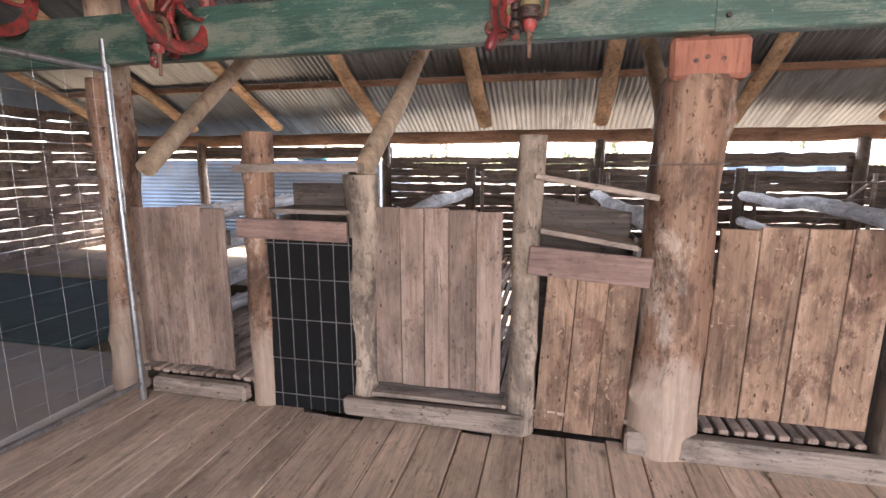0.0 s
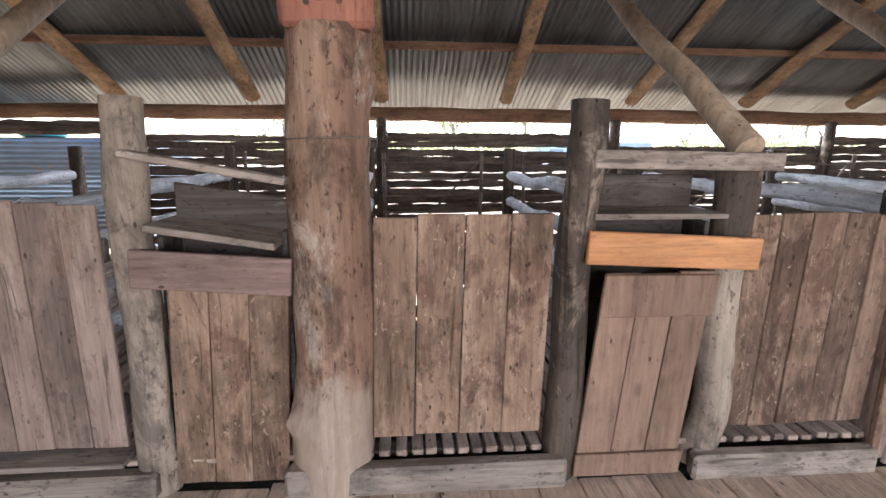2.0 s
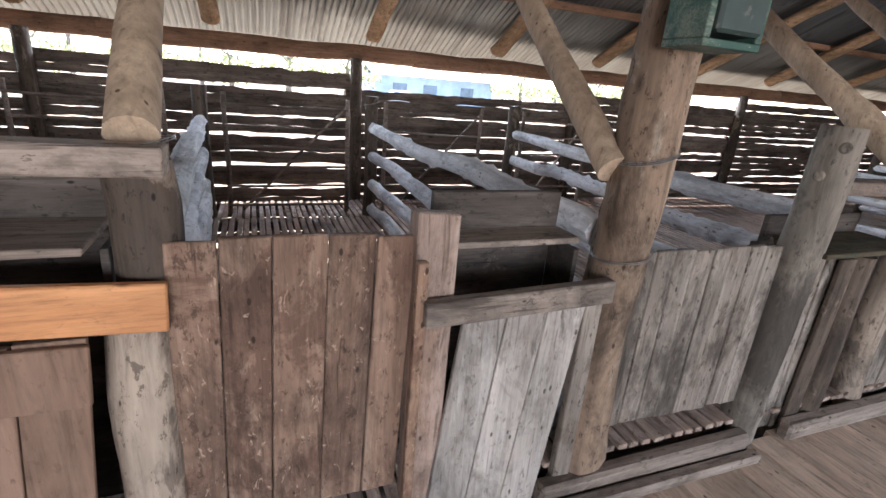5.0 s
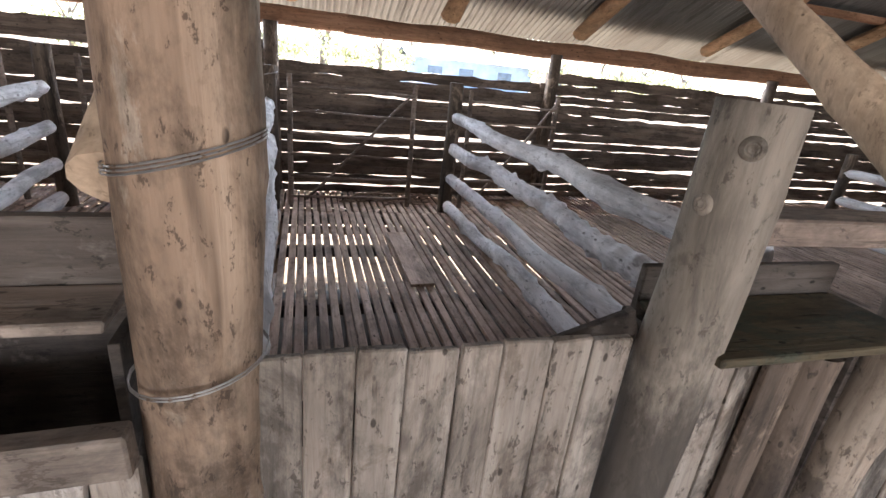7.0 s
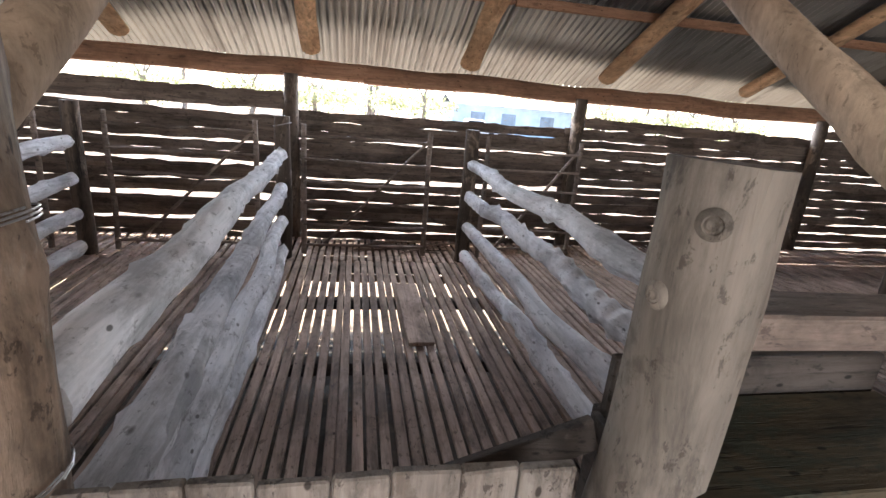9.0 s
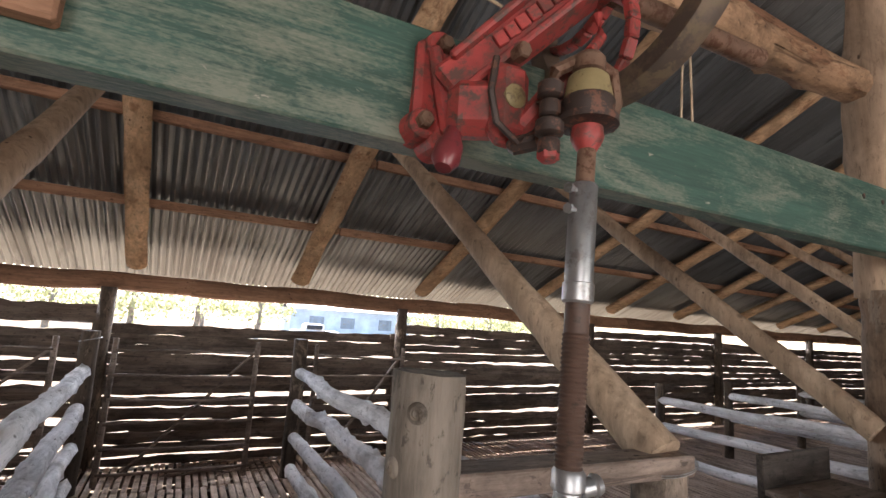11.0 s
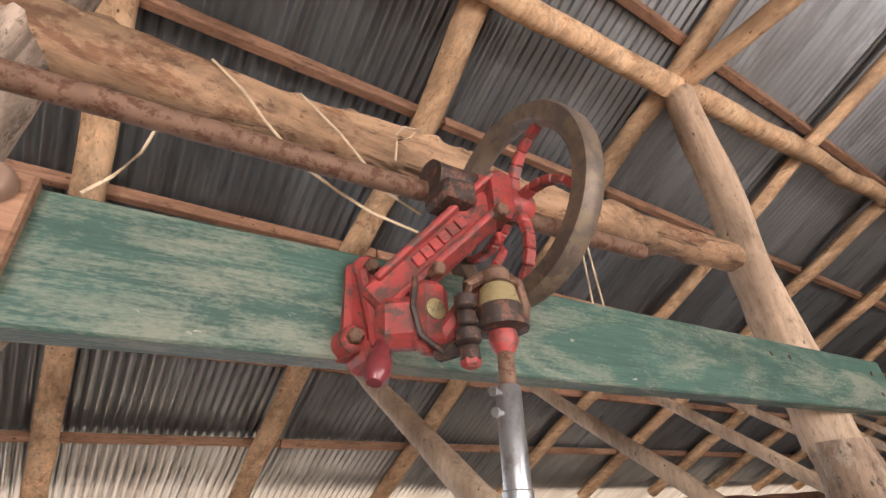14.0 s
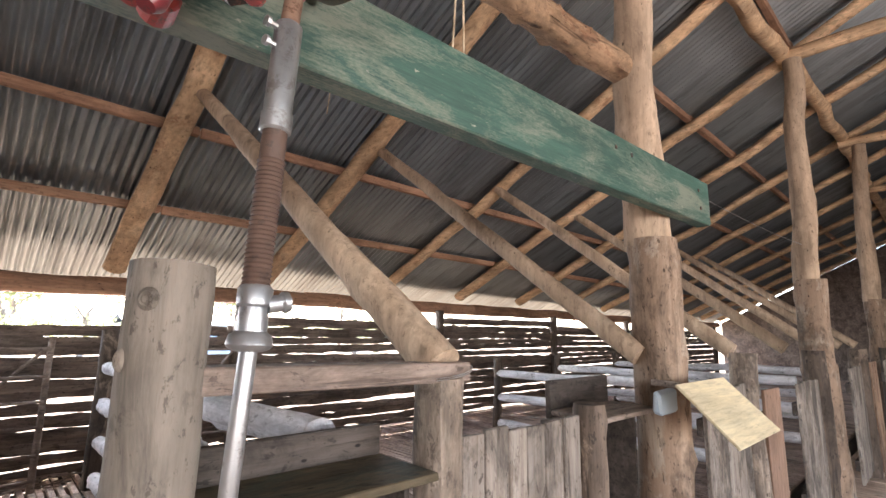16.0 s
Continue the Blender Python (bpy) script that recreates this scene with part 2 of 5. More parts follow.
SLAB = wood("wall_slab", "x", (0.3, 0.24, 0.2), (0.175, 0.134, 0.11), (0.07, 0.052, 0.043), crack=0.6)
GATE = wood("gate_pole", "x", (0.36, 0.29, 0.24), (0.26, 0.2, 0.165), (0.12, 0.09, 0.073))
PLY = wood("cream_board", "x", (0.74, 0.64, 0.44), (0.7, 0.59, 0.39), (0.6, 0.49, 0.3), crack=0.0, knots=0, vary=0.02, relief=0.08, rough=0.55, grime=0.1)
UNDER_SHADE = paint("under_pen_shade", (0.06, 0.048, 0.038), (0.09, 0.07, 0.052), 0.4, 0.95, 0.0, 9)
# near-black colour standing in for the dark inside the chute
CHUTE_BLACK = paint("chute_black", (0.003, 0.003, 0.0035), (0.005, 0.005, 0.005), 0.4, 1.0, 0.0, 12)


def dusty_paint(name, colour, chalk, bare):
    """Brushed paint on a sawn plank: long brush streaks, fine scratches, patches of dust caught in the saw marks, bare chips."""
    m, nt, bsdf = node_mat(name)
    vec, flat, rnd = coords(nt, (0.035, 1, 1))
    half = nt.nodes.new("ShaderNodeMapping")
    half.inputs["Scale"].default_value = (0.35, 1, 1)
    nt.links.new(flat, half.inputs[0])
    half = half.outputs[0]
    streak = tex(nt, vec, 120, 8, 0.75, 0.2)
    col = ramp(nt, tex(nt, half, 5.0, 6, 0.6), [(0.3, tuple(c * 0.7 for c in colour)), (0.7, tuple(c * 1.25 for c in colour))])
    col = mix(nt, 1.0, col, ramp(nt, streak, [(0.35, grey(0.75)), (0.65, grey(1.2))]), "MULTIPLY")
    cloud = tex(nt, half, 6.5, 7, 0.68, 0.6)
    speck = tex(nt, half, 160, 4, 0.7)
    where = mix(nt, 0.42, cloud, mix(nt, 0.5, streak, speck))
    dust = ramp(nt, where, [(0.478, grey(0)), (0.575, grey(0.78))])
    col = mix(nt, dust, col, chalk)
    chips = ramp(nt, tex(nt, half, 45, 4, 0.6, 0.6), [(0.68, grey(0)), (0.71, grey(0.8))])
    col = mix(nt, chips, col, bare)
    nt.links.new(col, bsdf.inputs["Base Color"])
    bsdf.inputs["Roughness"].default_value = 0.6
    bump(nt, bsdf, mix(nt, 0.5, streak, speck), 0.35, 0.003)
    return m


GREEN = dusty_paint("green_paint", (0.038, 0.094, 0.073), (0.205, 0.222, 0.172), (0.33, 0.32, 0.265))
RED = paint("red_paint", (0.37, 0.055, 0.05), (0.1, 0.055, 0.045), 0.40, 0.5, scale=30, dust=(0.11, 0.05, 0.04), dust_at=0.49, dust_max=0.85)
MAROON = paint("maroon_knob", (0.17, 0.03, 0.035), (0.09, 0.03, 0.03), 0.36, 0.28, scale=40)
RUST = paint("rusty_steel", (0.19, 0.115, 0.078), (0.1, 0.045, 0.026), 0.42, 0.75, 0.3, 40)
GREASE = paint("greasy_iron", (0.05, 0.035, 0.03), (0.16, 0.075, 0.05), 0.4, 0.6, 0.2, 45)
BRASS = paint("old_leather", (0.30, 0.24, 0.12), (0.15, 0.11, 0.06), 0.36, 0.6, 0.1, 40)
GALV = paint("galvanised_pipe", (0.42, 0.43, 0.44), (0.28, 0.27, 0.26), 0.38, 0.4, 0.85, 30)
HOSE = paint("brown_cover", (0.095, 0.057, 0.042), (0.05, 0.032, 0.025), 0.36, 0.6, 0.0, 40)
TYRE = paint("worn_rim", (0.115, 0.093, 0.077), (0.17, 0.135, 0.09), 0.42, 0.5, 0.2, 20, dust=(0.19, 0.14, 0.1))
WIRE = paint("fence_wire", (0.42, 0.42, 0.42), (0.2, 0.14, 0.1), 0.38, 0.45, 0.8, 40)
TWINE = paint("sisal_twine", (0.6, 0.48, 0.33), (0.4, 0.3, 0.2), 0.35, 0.9, 0.0, 60)
IRON = paint("roof_iron", (0.27, 0.30, 0.312), (0.17, 0.185, 0.192), 0.40, 0.28, 0.78, 5, stretch=(1, 0.15, 0.15), dust=(0.2, 0.21, 0.215), relief=0.06)
SHEET = paint("wall_iron", (0.22, 0.275, 0.33), (0.27, 0.24, 0.21), 0.36, 0.45, 0.55, 5)
TEAL = paint("teal_plastic", (0.025, 0.2, 0.19), (0.02, 0.12, 0.12), 0.34, 0.45, 0.0, 8)
MAT = paint("dark_matting", (0.028, 0.05, 0.052), (0.06, 0.06, 0.055), 0.36, 0.8, 0.0, 10)
CONCRETE = paint("grey_floor", (0.33, 0.3, 0.285), (0.22, 0.19, 0.175), 0.36, 0.75, 0.0, 4, dust=(0.36, 0.31, 0.27))
EARTH = paint("dry_earth", (0.23, 0.17, 0.115), (0.16, 0.12, 0.085), 0.4, 0.95, 0.0, 2.5)
CASE = paint("switch_case", (0.03, 0.05, 0.045), (0.1, 0.1, 0.09), 0.34, 0.5, 0.0, 20)
WHITE = paint("white_enamel", (0.75, 0.75, 0.73), (0.5, 0.48, 0.45), 0.32, 0.4, 0.0, 12)
BLUE = paint("blue_cladding", (0.56, 0.67, 0.76), (0.5, 0.55, 0.6), 0.34, 0.6, 0.0, 2)
BROWN = paint("brown_porcelain", (0.3, 0.2, 0.15), (0.2, 0.13, 0.1), 0.34, 0.35, 0.0, 20)
LEAF = paint("foliage", (0.14, 0.165, 0.09), (0.08, 0.1, 0.05), 0.4, 0.8, 0.0, 2)
thin = LEAF.node_tree.nodes.new("ShaderNodeBsdfTranslucent")
thin.inputs["Color"].default_value = (0.42, 0.45, 0.24, 1)
both = LEAF.node_tree.nodes.new("ShaderNodeMixShader")
both.inputs[0].default_value = 0.6
LEAF.node_tree.links.new(LEAF.node_tree.nodes["Principled BSDF"].outputs[0], both.inputs[1])
LEAF.node_tree.links.new(thin.outputs[0], both.inputs[2])
LEAF.node_tree.links.new(both.outputs[0], LEAF.node_tree.nodes["Material Output"].inputs["Surface"])
BARK = paint("bark", (0.3, 0.25, 0.2), (0.15, 0.12, 0.1), 0.4, 0.9, 0.0, 6)
GLASS = paint("car_glass", (0.03, 0.04, 0.05), (0.05, 0.05, 0.05), 0.2, 0.1, 0.0, 3)
RUBBER = paint("tyre_rubber", (0.03, 0.03, 0.03), (0.05, 0.05, 0.045), 0.35, 0.8, 0.0, 10)

# ---- mesh helpers ----
RNG = random.Random(4)


def rnd(a, b):
    return RNG.uniform(a, b)


def to_mesh(name, bm, material, smooth=False):
    me = bpy.data.meshes.new(name)
    bm.to_mesh(me)
    bm.free()
    me.materials.append(material)
    if smooth:
        me.shade_smooth()
        me.set_sharp_from_angle(angle=radians(42))
    return me


def thing(name, base, label, category, group="", kind=""):
    """An empty at a thing's base, under which its parts go."""
    ob = new(name)
    ob.location = base
    ob.empty_display_size = 0.05
    return tagged(ob, label, category, group, kind)


def part(name, bm, material, parent, label="", smooth=False):
    """Links a bmesh drawn in world places as one mesh under a thing or a part."""
    origin = Vector((0, 0, 0))
    up = parent
    while up:
        origin += up.location
        up = up.parent
    bmesh.ops.translate(bm, verts=bm.verts, vec=-origin)
    ob = new(name, to_mesh(name, bm, material, smooth))
    ob.parent = parent
    return tagged(ob, label)


def single(name, bm, material, base, label, category, group="", kind="", smooth=False):
    """A thing that is one mesh."""
    bmesh.ops.translate(bm, verts=bm.verts, vec=-Vector(base))
    ob = new(name, to_mesh(name, bm, material, smooth))
    ob.location = base
    return tagged(ob, label, category, group, kind)


def box(bm, x0, x1, y0, y1, z0, z1, bevel=0.004, jit=0.0, turn=None):
    """A timber or block with eased, slightly uneven edges."""
    before = set(bm.verts)
    vs = [bm.verts.new((x, y, z)) for x in (x0, x1) for y in (y0, y1) for z in (z0, z1)]
    for v in vs:
        v.co += Vector((rnd(-jit, jit), rnd(-jit, jit), rnd(-jit, jit)))
    fs = [bm.faces.new([vs[i] for i in f]) for f in ((0, 1, 3, 2), (4, 6, 7, 5), (0, 4, 5, 1), (2, 3, 7, 6), (0, 2, 6, 4), (1, 5, 7, 3))]
    if bevel:
        es = {e for f in fs for e in f.edges}
        bmesh.ops.bevel(bm, geom=list(es), offset=bevel, segments=1, affect="EDGES")
    if turn:
        bmesh.ops.transform(bm, matrix=turn, verts=[v for v in bm.verts if v not in before])
    return bm


def beam_between(bm, p0, p1, w, h, bevel=0.004, up=(0, 0, 1)):
    """A squared timber from p0 to p1."""
    p0, p1 = Vector(p0), Vector(p1)
    d = (p1 - p0)
    a = d.normalized()
    s = a.cross(Vector(up)).normalized()
    u = s.cross(a)
    m = Matrix((( a.x, s.x, u.x, p0.x), (a.y, s.y, u.y, p0.y), (a.z, s.z, u.z, p0.z), (0, 0, 0, 1)))
    return box(bm, 0, d.length, -w / 2, w / 2, -h / 2, h / 2, bevel, 0.0, m)


def log(bm, p0, p1, r0, r1, rings=10, seg=12, wob=0.012, lump=0.07, seed=0, flat=1.0, knob=0.0, ring=0.0):
    """A round pole with a crooked axis, an uneven girth and closed ends."""
    p0, p1 = Vector(p0), Vector(p1)
    a = (p1 - p0).normalized()
    ref = Vector((0, 0, 1)) if abs(a.z) < 0.8 else Vector((0, 1, 0))
    s = a.cross(ref).normalized()
    u = s.cross(a)
    grid = []
    length = (p1 - p0).length
    for i in range(rings + 1):
        k = i / rings
        q = Vector((k * length * 1.3 + seed * 13.1, seed * 3.7, 0.5))
        fade = min(1.0, 4 * k, 4 * (1 - k)) if rings > 2 else 0
        c = p0.lerp(p1, k) + (s * noise.noise(q) + u * noise.noise(q + Vector((5, 9, 2)))) * wob * 2.5 * fade
        r = r0 + (r1 - r0) * k
        row = []
        for j in range(seg):
            th = 2 * math.pi * j / seg
            n = noise.noise(Vector((math.cos(th) * 0.9 + seed, math.sin(th) * 0.9, k * length * 2.2 + seed * 2)))
            n2 = noise.noise(Vector((math.cos(th) * 2.2, math.sin(th) * 2.2 + seed * 1.7, k * length * 7.0)))
            rr = r * (1 + lump * 1.4 * n + lump * 0.5 * n2 + knob * max(0.0, n2 - 0.35))
            rr *= 1 + ring * max(-0.2, math.sin(k * length * 44 + th * 0.9 + 2 * n)) * (0.6 + n2)
            row.append(bm.verts.new(c + (s * math.cos(th) + u * math.sin(th) * flat) * rr))
        grid.append(row)
    for i in range(rings):
        for j in range(seg):
            bm.faces.new((grid[i][j], grid[i][(j + 1) % seg], grid[i + 1][(j + 1) % seg], grid[i + 1][j]))
    for row, flip in ((grid[0], True), (grid[-1], False)):
        bm.faces.new(row[::-1] if flip else row)
    return bm


def tube(bm, pts, r, seg=6):
    """A bent wire, rope or pipe through points."""
    rows = []
    pts = [Vector(p) for p in pts]
    for i, p in enumerate(pts):
        a = (pts[min(i + 1, len(pts) - 1)] - pts[max(i - 1, 0)]).normalized()
        ref = Vector((0, 0, 1)) if abs(a.z) < 0.9 else Vector((1, 0, 0))
        s = a.cross(ref).normalized()
        u = s.cross(a)
        rows.append([bm.verts.new(p + (s * math.cos(2 * math.pi * j / seg) + u * math.sin(2 * math.pi * j / seg)) * r) for j in range(seg)])
    for i in range(len(rows) - 1):
        for j in range(seg):
            bm.faces.new((rows[i][j], rows[i][(j + 1) % seg], rows[i + 1][(j + 1) % seg], rows[i + 1][j]))
    bm.faces.new(rows[0][::-1])
    bm.faces.new(rows[-1])
    return bm


def lathe(bm, p0, axis, profile, seg=20):
    """A turned shape: (distance along the axis, radius) pairs from p0."""
    p0, a = Vector(p0), Vector(axis).normalized()
    ref = Vector((0, 0, 1)) if abs(a.z) < 0.9 else Vector((1, 0, 0))
    s = a.cross(ref).normalized()
    u = s.cross(a)
    rows = [[bm.verts.new(p0 + a * d + (s * math.cos(2 * math.pi * j / seg) + u * math.sin(2 * math.pi * j / seg)) * r) for j in range(seg)] for d, r in profile]
    for i in range(len(rows) - 1):
        for j in range(seg):
            bm.faces.new((rows[i][j], rows[i][(j + 1) % seg], rows[i + 1][(j + 1) % seg], rows[i + 1][j]))
    bm.faces.new(rows[0][::-1])
    bm.faces.new(rows[-1])
    return bm


def fresh():
    return bmesh.new()

# ---- large structure ----
X0, X1 = -9.0, 26.0
FAR_Y, EAVE_Z, SLOPE, RIDGE_Y = 7.65, 2.08, 0.48, -0.2
PEN_Z = 0.16
WALL_Y = 2.62


def roof_z(y):
    return EAVE_Z + SLOPE * (FAR_Y - (y if y > RIDGE_Y else 2 * RIDGE_Y - y))


def corrugated(bm, x0, x1, rows, pitch=0.076, amp=0.015, per=8, sheet=0.762, along="y"):
    """Wavy iron: columns across, rows of (a, z) along; sheets lap over one another."""
    n = int((x1 - x0) / pitch * per)
    grid = []
    for i in range(n + 1):
        x = x0 + (x1 - x0) * i / n
        wave = amp * math.cos(2 * math.pi * (x - x0) / pitch)
        lap = 0.003 * (int((x - x0) / sheet) % 2)
        grid.append([bm.verts.new((x, a, z + wave + lap)) for a, z in rows])
    for i in range(n):
        for j in range(len(rows) - 1):
            bm.faces.new((grid[i][j], grid[i + 1][j], grid[i + 1][j + 1], grid[i][j + 1]))
    return bm


# roof sheeting, in two runs of sheets on each side of the ridge
bm = fresh()
mid_y = 4.35
IRON_UP = 0.19
corrugated(bm, X0, X1, [(FAR_Y + 0.45, roof_z(FAR_Y + 0.45) + IRON_UP), (6.5, roof_z(6.5) + IRON_UP), (mid_y, roof_z(mid_y) + IRON_UP)])
corrugated(bm, X0, X1, [(mid_y + 0.12, roof_z(mid_y + 0.12) + IRON_UP + 0.012), (2.4, roof_z(2.4) + IRON_UP + 0.012), (RIDGE_Y, roof_z(RIDGE_Y) + IRON_UP + 0.012)])
corrugated(bm, X0, X1, [(RIDGE_Y, roof_z(RIDGE_Y) + IRON_UP + 0.012), (-2.4, roof_z(-2.4) + IRON_UP), (-4.8, roof_z(-4.8) + IRON_UP)], per=4)
single("ceiling", bm, IRON, (0, 0, 0), "dull corrugated iron roof sheets over pole rafters", "roof", kind="structure", smooth=True)

# rafters: round poles from the eave plate to the ridge
RAFTERS = [-8.0, -6.25, -4.6, -2.8, -1.08, 0.62, 2.34, 4.13, 5.82, 7.46, 9.33, 11.05, 12.8, 14.5, 16.25, 18.0, 19.75, 21.5, 23.2, 25.0]
for i, x in enumerate(RAFTERS):
    bm = fresh()
    r = rnd(0.085, 0.1)
    log(bm, (x, FAR_Y - 0.12, roof_z(FAR_Y - 0.12) + 0.015), (x + rnd(-0.03, 0.03), RIDGE_Y, roof_z(RIDGE_Y) + 0.02), r * 1.1, r * 0.85, 30, 12, 0.02, 0.1, seed=i, knob=0.6, flat=0.7)
    single("rafter", bm, RAFTER, (x, FAR_Y - 0.12, EAVE_Z), "peeled round timber rafter under corrugated iron", "rafter", "rafters", smooth=True)
for i, x in enumerate(RAFTERS[2:-2:2]):
    bm = fresh()
    log(bm, (x, -4.7, roof_z(-4.7) + 0.03), (x, RIDGE_Y, roof_z(RIDGE_Y) + 0.04), 0.055, 0.05, 8, 8, seed=i + 60)
    single("rafter", bm, RAFTER, (x, -4.7, roof_z(-4.7)), "peeled round timber rafter under corrugated iron", "rafter", "rafters", smooth=True)
for y in (6.68, 5.66, 4.50, 3.45, 2.36, 1.25, 0.15, -1.6, -3.2):
    bm = fresh()
    for a in np.arange(X0, X1 - 0.1, 5.0):
        box(bm, a + 0.01, a + 5.0, y - 0.035, y + 0.035, roof_z(y) + 0.085, roof_z(y) + 0.165, 0.006, 0.006)
    single("purlin", bm, PURLIN, (X0, y, roof_z(y)), "long sawn purlin nailed across the rafters", "purlin", "purlins", kind="structure")

# eave plate and far posts
for i, a in enumerate(np.arange(X0, X1 - 1, 3.42)):
    bm = fresh()
    log(bm, (a, FAR_Y, 1.955), (a + 3.46, FAR_Y + rnd(-0.01, 0.01), 1.955 + rnd(-0.01, 0.01)), 0.1, 0.095, 14, 12, 0.012, 0.06, seed=i + 90)
    single("eave_plate", bm, PURLIN, (a, FAR_Y, 1.87), "heavy round log eave plate on posts", "beam", "eave plates", kind="structure", smooth=True)
FAR_POSTS = [-9.6, -6.15, -2.68, 0.62, 3.93, 7.2, 10.6, 14.05, 17.5, 20.9, 24.4]
for i, x in enumerate(FAR_POSTS):
    bm = fresh()
    log(bm, (x, FAR_Y - 0.11, -0.9), (x, FAR_Y - 0.11, 1.9), 0.085, 0.075, 8, 10, 0.012, 0.06, seed=i + 120)
    single("wall_post", bm, POST_DARK, (x, FAR_Y - 0.11, -0.9), "dark round post carrying the eave plate", "post", "far wall posts", smooth=True)

# the far wall: rough split slabs with daylight between them
far_wall = thing("wall_north", (0, FAR_Y, 0), "outer wall of rough horizontal timber slabs with gaps", "wall", kind="structure")


def slab(bm, x0, x1, y, z, h, seed):
    n = 34
    rows = []
    for i in range(n + 1):
        k = i / n
        x = x0 + (x1 - x0) * k
        top = z + h / 2 * (1 + 0.38 * noise.noise(Vector((x * 4.6, seed * 3.1, 0)))) + 0.012 * noise.noise(Vector((x * 7, seed, 3)))
        bot = z - h / 2 * (1 + 0.38 * noise.noise(Vector((x * 3.9, seed * 2.3, 8)))) + 0.012 * noise.noise(Vector((x * 6, seed, 7)))
        rows.append([bm.verts.new((x, y + a, b)) for a, b in ((-0.012, bot), (-0.024, (bot + top) / 2), (-0.012, top), (0.014, top), (0.014, bot))])
    for i in range(n):
        for j in range(5):
            bm.faces.new((rows[i][j], rows[i][(j + 1) % 5], rows[i + 1][(j + 1) % 5], rows[i + 1][j]))
    bm.faces.new(rows[0][::-1])
    bm.faces.new(rows[-1])


BAY_TOP = {0: 1.98, 1: 1.9, 2: 1.70, 3: 1.70, 4: 1.50, 5: 1.70, 6: 1.72, 7: 1.72, 8: 1.72, 9: 1.72}
for b in range(len(FAR_POSTS) - 1):
    xa, xb = FAR_POSTS[b], FAR_POSTS[b + 1]
    z = 1.63 if b in (0, 1) else -0.45
    k = 0
    while z < BAY_TOP[b] - 0.05:
        h = rnd(0.085, 0.135)
        z += h / 2
        tilt = rnd(-0.012, 0.012)
        bm = fresh()
        slab(bm, xa - rnd(0.0, 0.12), xb + rnd(0.0, 0.12), FAR_Y + 0.022 * (k % 2) - 0.01, z, h, b * 40 + k)
        for v in bm.verts:
            v.co.z += tilt * (v.co.x - xa)
        part("slab", bm, SLAB, far_wall)
        z += h / 2 + (rnd(0.0, 0.024) if z < 0.75 else rnd(-0.006, 0.018))
        k += 1

# end walls, back wall with two doorways and the upper gables
def end_wall_mesh(x, outline):
    bm = fresh()
    a = [bm.verts.new((x, y, z)) for y, z in outline]
    c = [bm.verts.new((x + 0.06, y, z)) for y, z in outline]
    bm.faces.new(a)
    bm.faces.new(c[::-1])
    n = len(outline)
    for i in range(n):
        bm.faces.new((a[i], c[i], c[(i + 1) % n], a[(i + 1) % n]))
    return bm


GABLE = [(FAR_Y + 0.1, 2.05), (RIDGE_Y, roof_z(RIDGE_Y) + 0.17), (-4.8, roof_z(-4.8) + 0.17), (-4.8, -0.9)]
# added east wall; slab colour stands in for the dark where the shed runs on
single("wall_east", end_wall_mesh(X1, [(FAR_Y + 0.1, -0.9)] + GABLE), SLAB, (X1, 0, 0), "plain end wall added to close the shed, dark like the far distance", "wall", kind="structure")
single("wall_west", end_wall_mesh(-8.1, [(2.7, 2.3), (FAR_Y - 0.45, 2.3)] + GABLE[1:] + [(2.7, -0.9)]), SHEET, (-8.1, 0, 0), "plain iron end wall above the slabs", "wall", kind="structure")
bm = fresh()
for a, b in ((X0 + 0.06, -0.25), (2.85, 5.8), (10.2, X1)):
    box(bm, a, b, -4.56, -4.5, -0.9, 2.85, 0)
box(bm, X0 + 0.06, X1, -4.56, -4.5, 2.85, roof_z(-4.5) + 0.16, 0)
single("wall_south", bm, SHEET, (0, -4.5, 0), "plain iron back wall with two open doorways", "wall", kind="structure")

# ground and earth below the raised pens
bm = fresh()
n = 40
grid = [[bm.verts.new((-160 + 10.5 * i, -120 + 12.0 * j, -0.95)) for j in range(n)] for i in range(n)]
for i in range(n - 1):
    for j in range(n - 1):
        bm.faces.new((grid[i][j], grid[i + 1][j], grid[i + 1][j + 1], grid[i][j + 1]))
single("ground", bm, EARTH, (0, 0, -0.95), "dry pale earth round and under the shed", "ground", kind="structure")

# dark bed added below the grating: shade under the pens put into its colour
bm = fresh()
n = 60
grid = [[bm.verts.new((-2.9 + 0.48 * i, 2.4 + 0.085 * j, -0.93 + 0.03 * noise.noise(Vector((i * 0.9, j * 0.4, 0))) - 0.0004 * j * (j > 50))) for j in range(n)] for i in range(n)]
for i in range(n - 1):
    for j in range(n - 1):
        bm.faces.new((grid[i][j], grid[i + 1][j], grid[i + 1][j + 1], grid[i][j + 1]))
single("dung_bed", bm, UNDER_SHADE, (0, 5, -0.93), "added dark bed under the pens that keeps the grating gaps dark", "dung", kind="structure")

# ---- the shearing board: floor planks across the board ----
floor = thing("floor", (0, 0, 0), "worn wooden plank floor of the shearing board", "floor", kind="structure")
bm = fresh()
box(bm, -2.95, 25.8, -4.45, 2.5, -0.16, -0.06, 0)
part("joists", bm, DARK_X, floor, "dark bearers under the planks")


def front_y(x):
    return 2.60 + 0.015 * math.sin(x * 5.0)


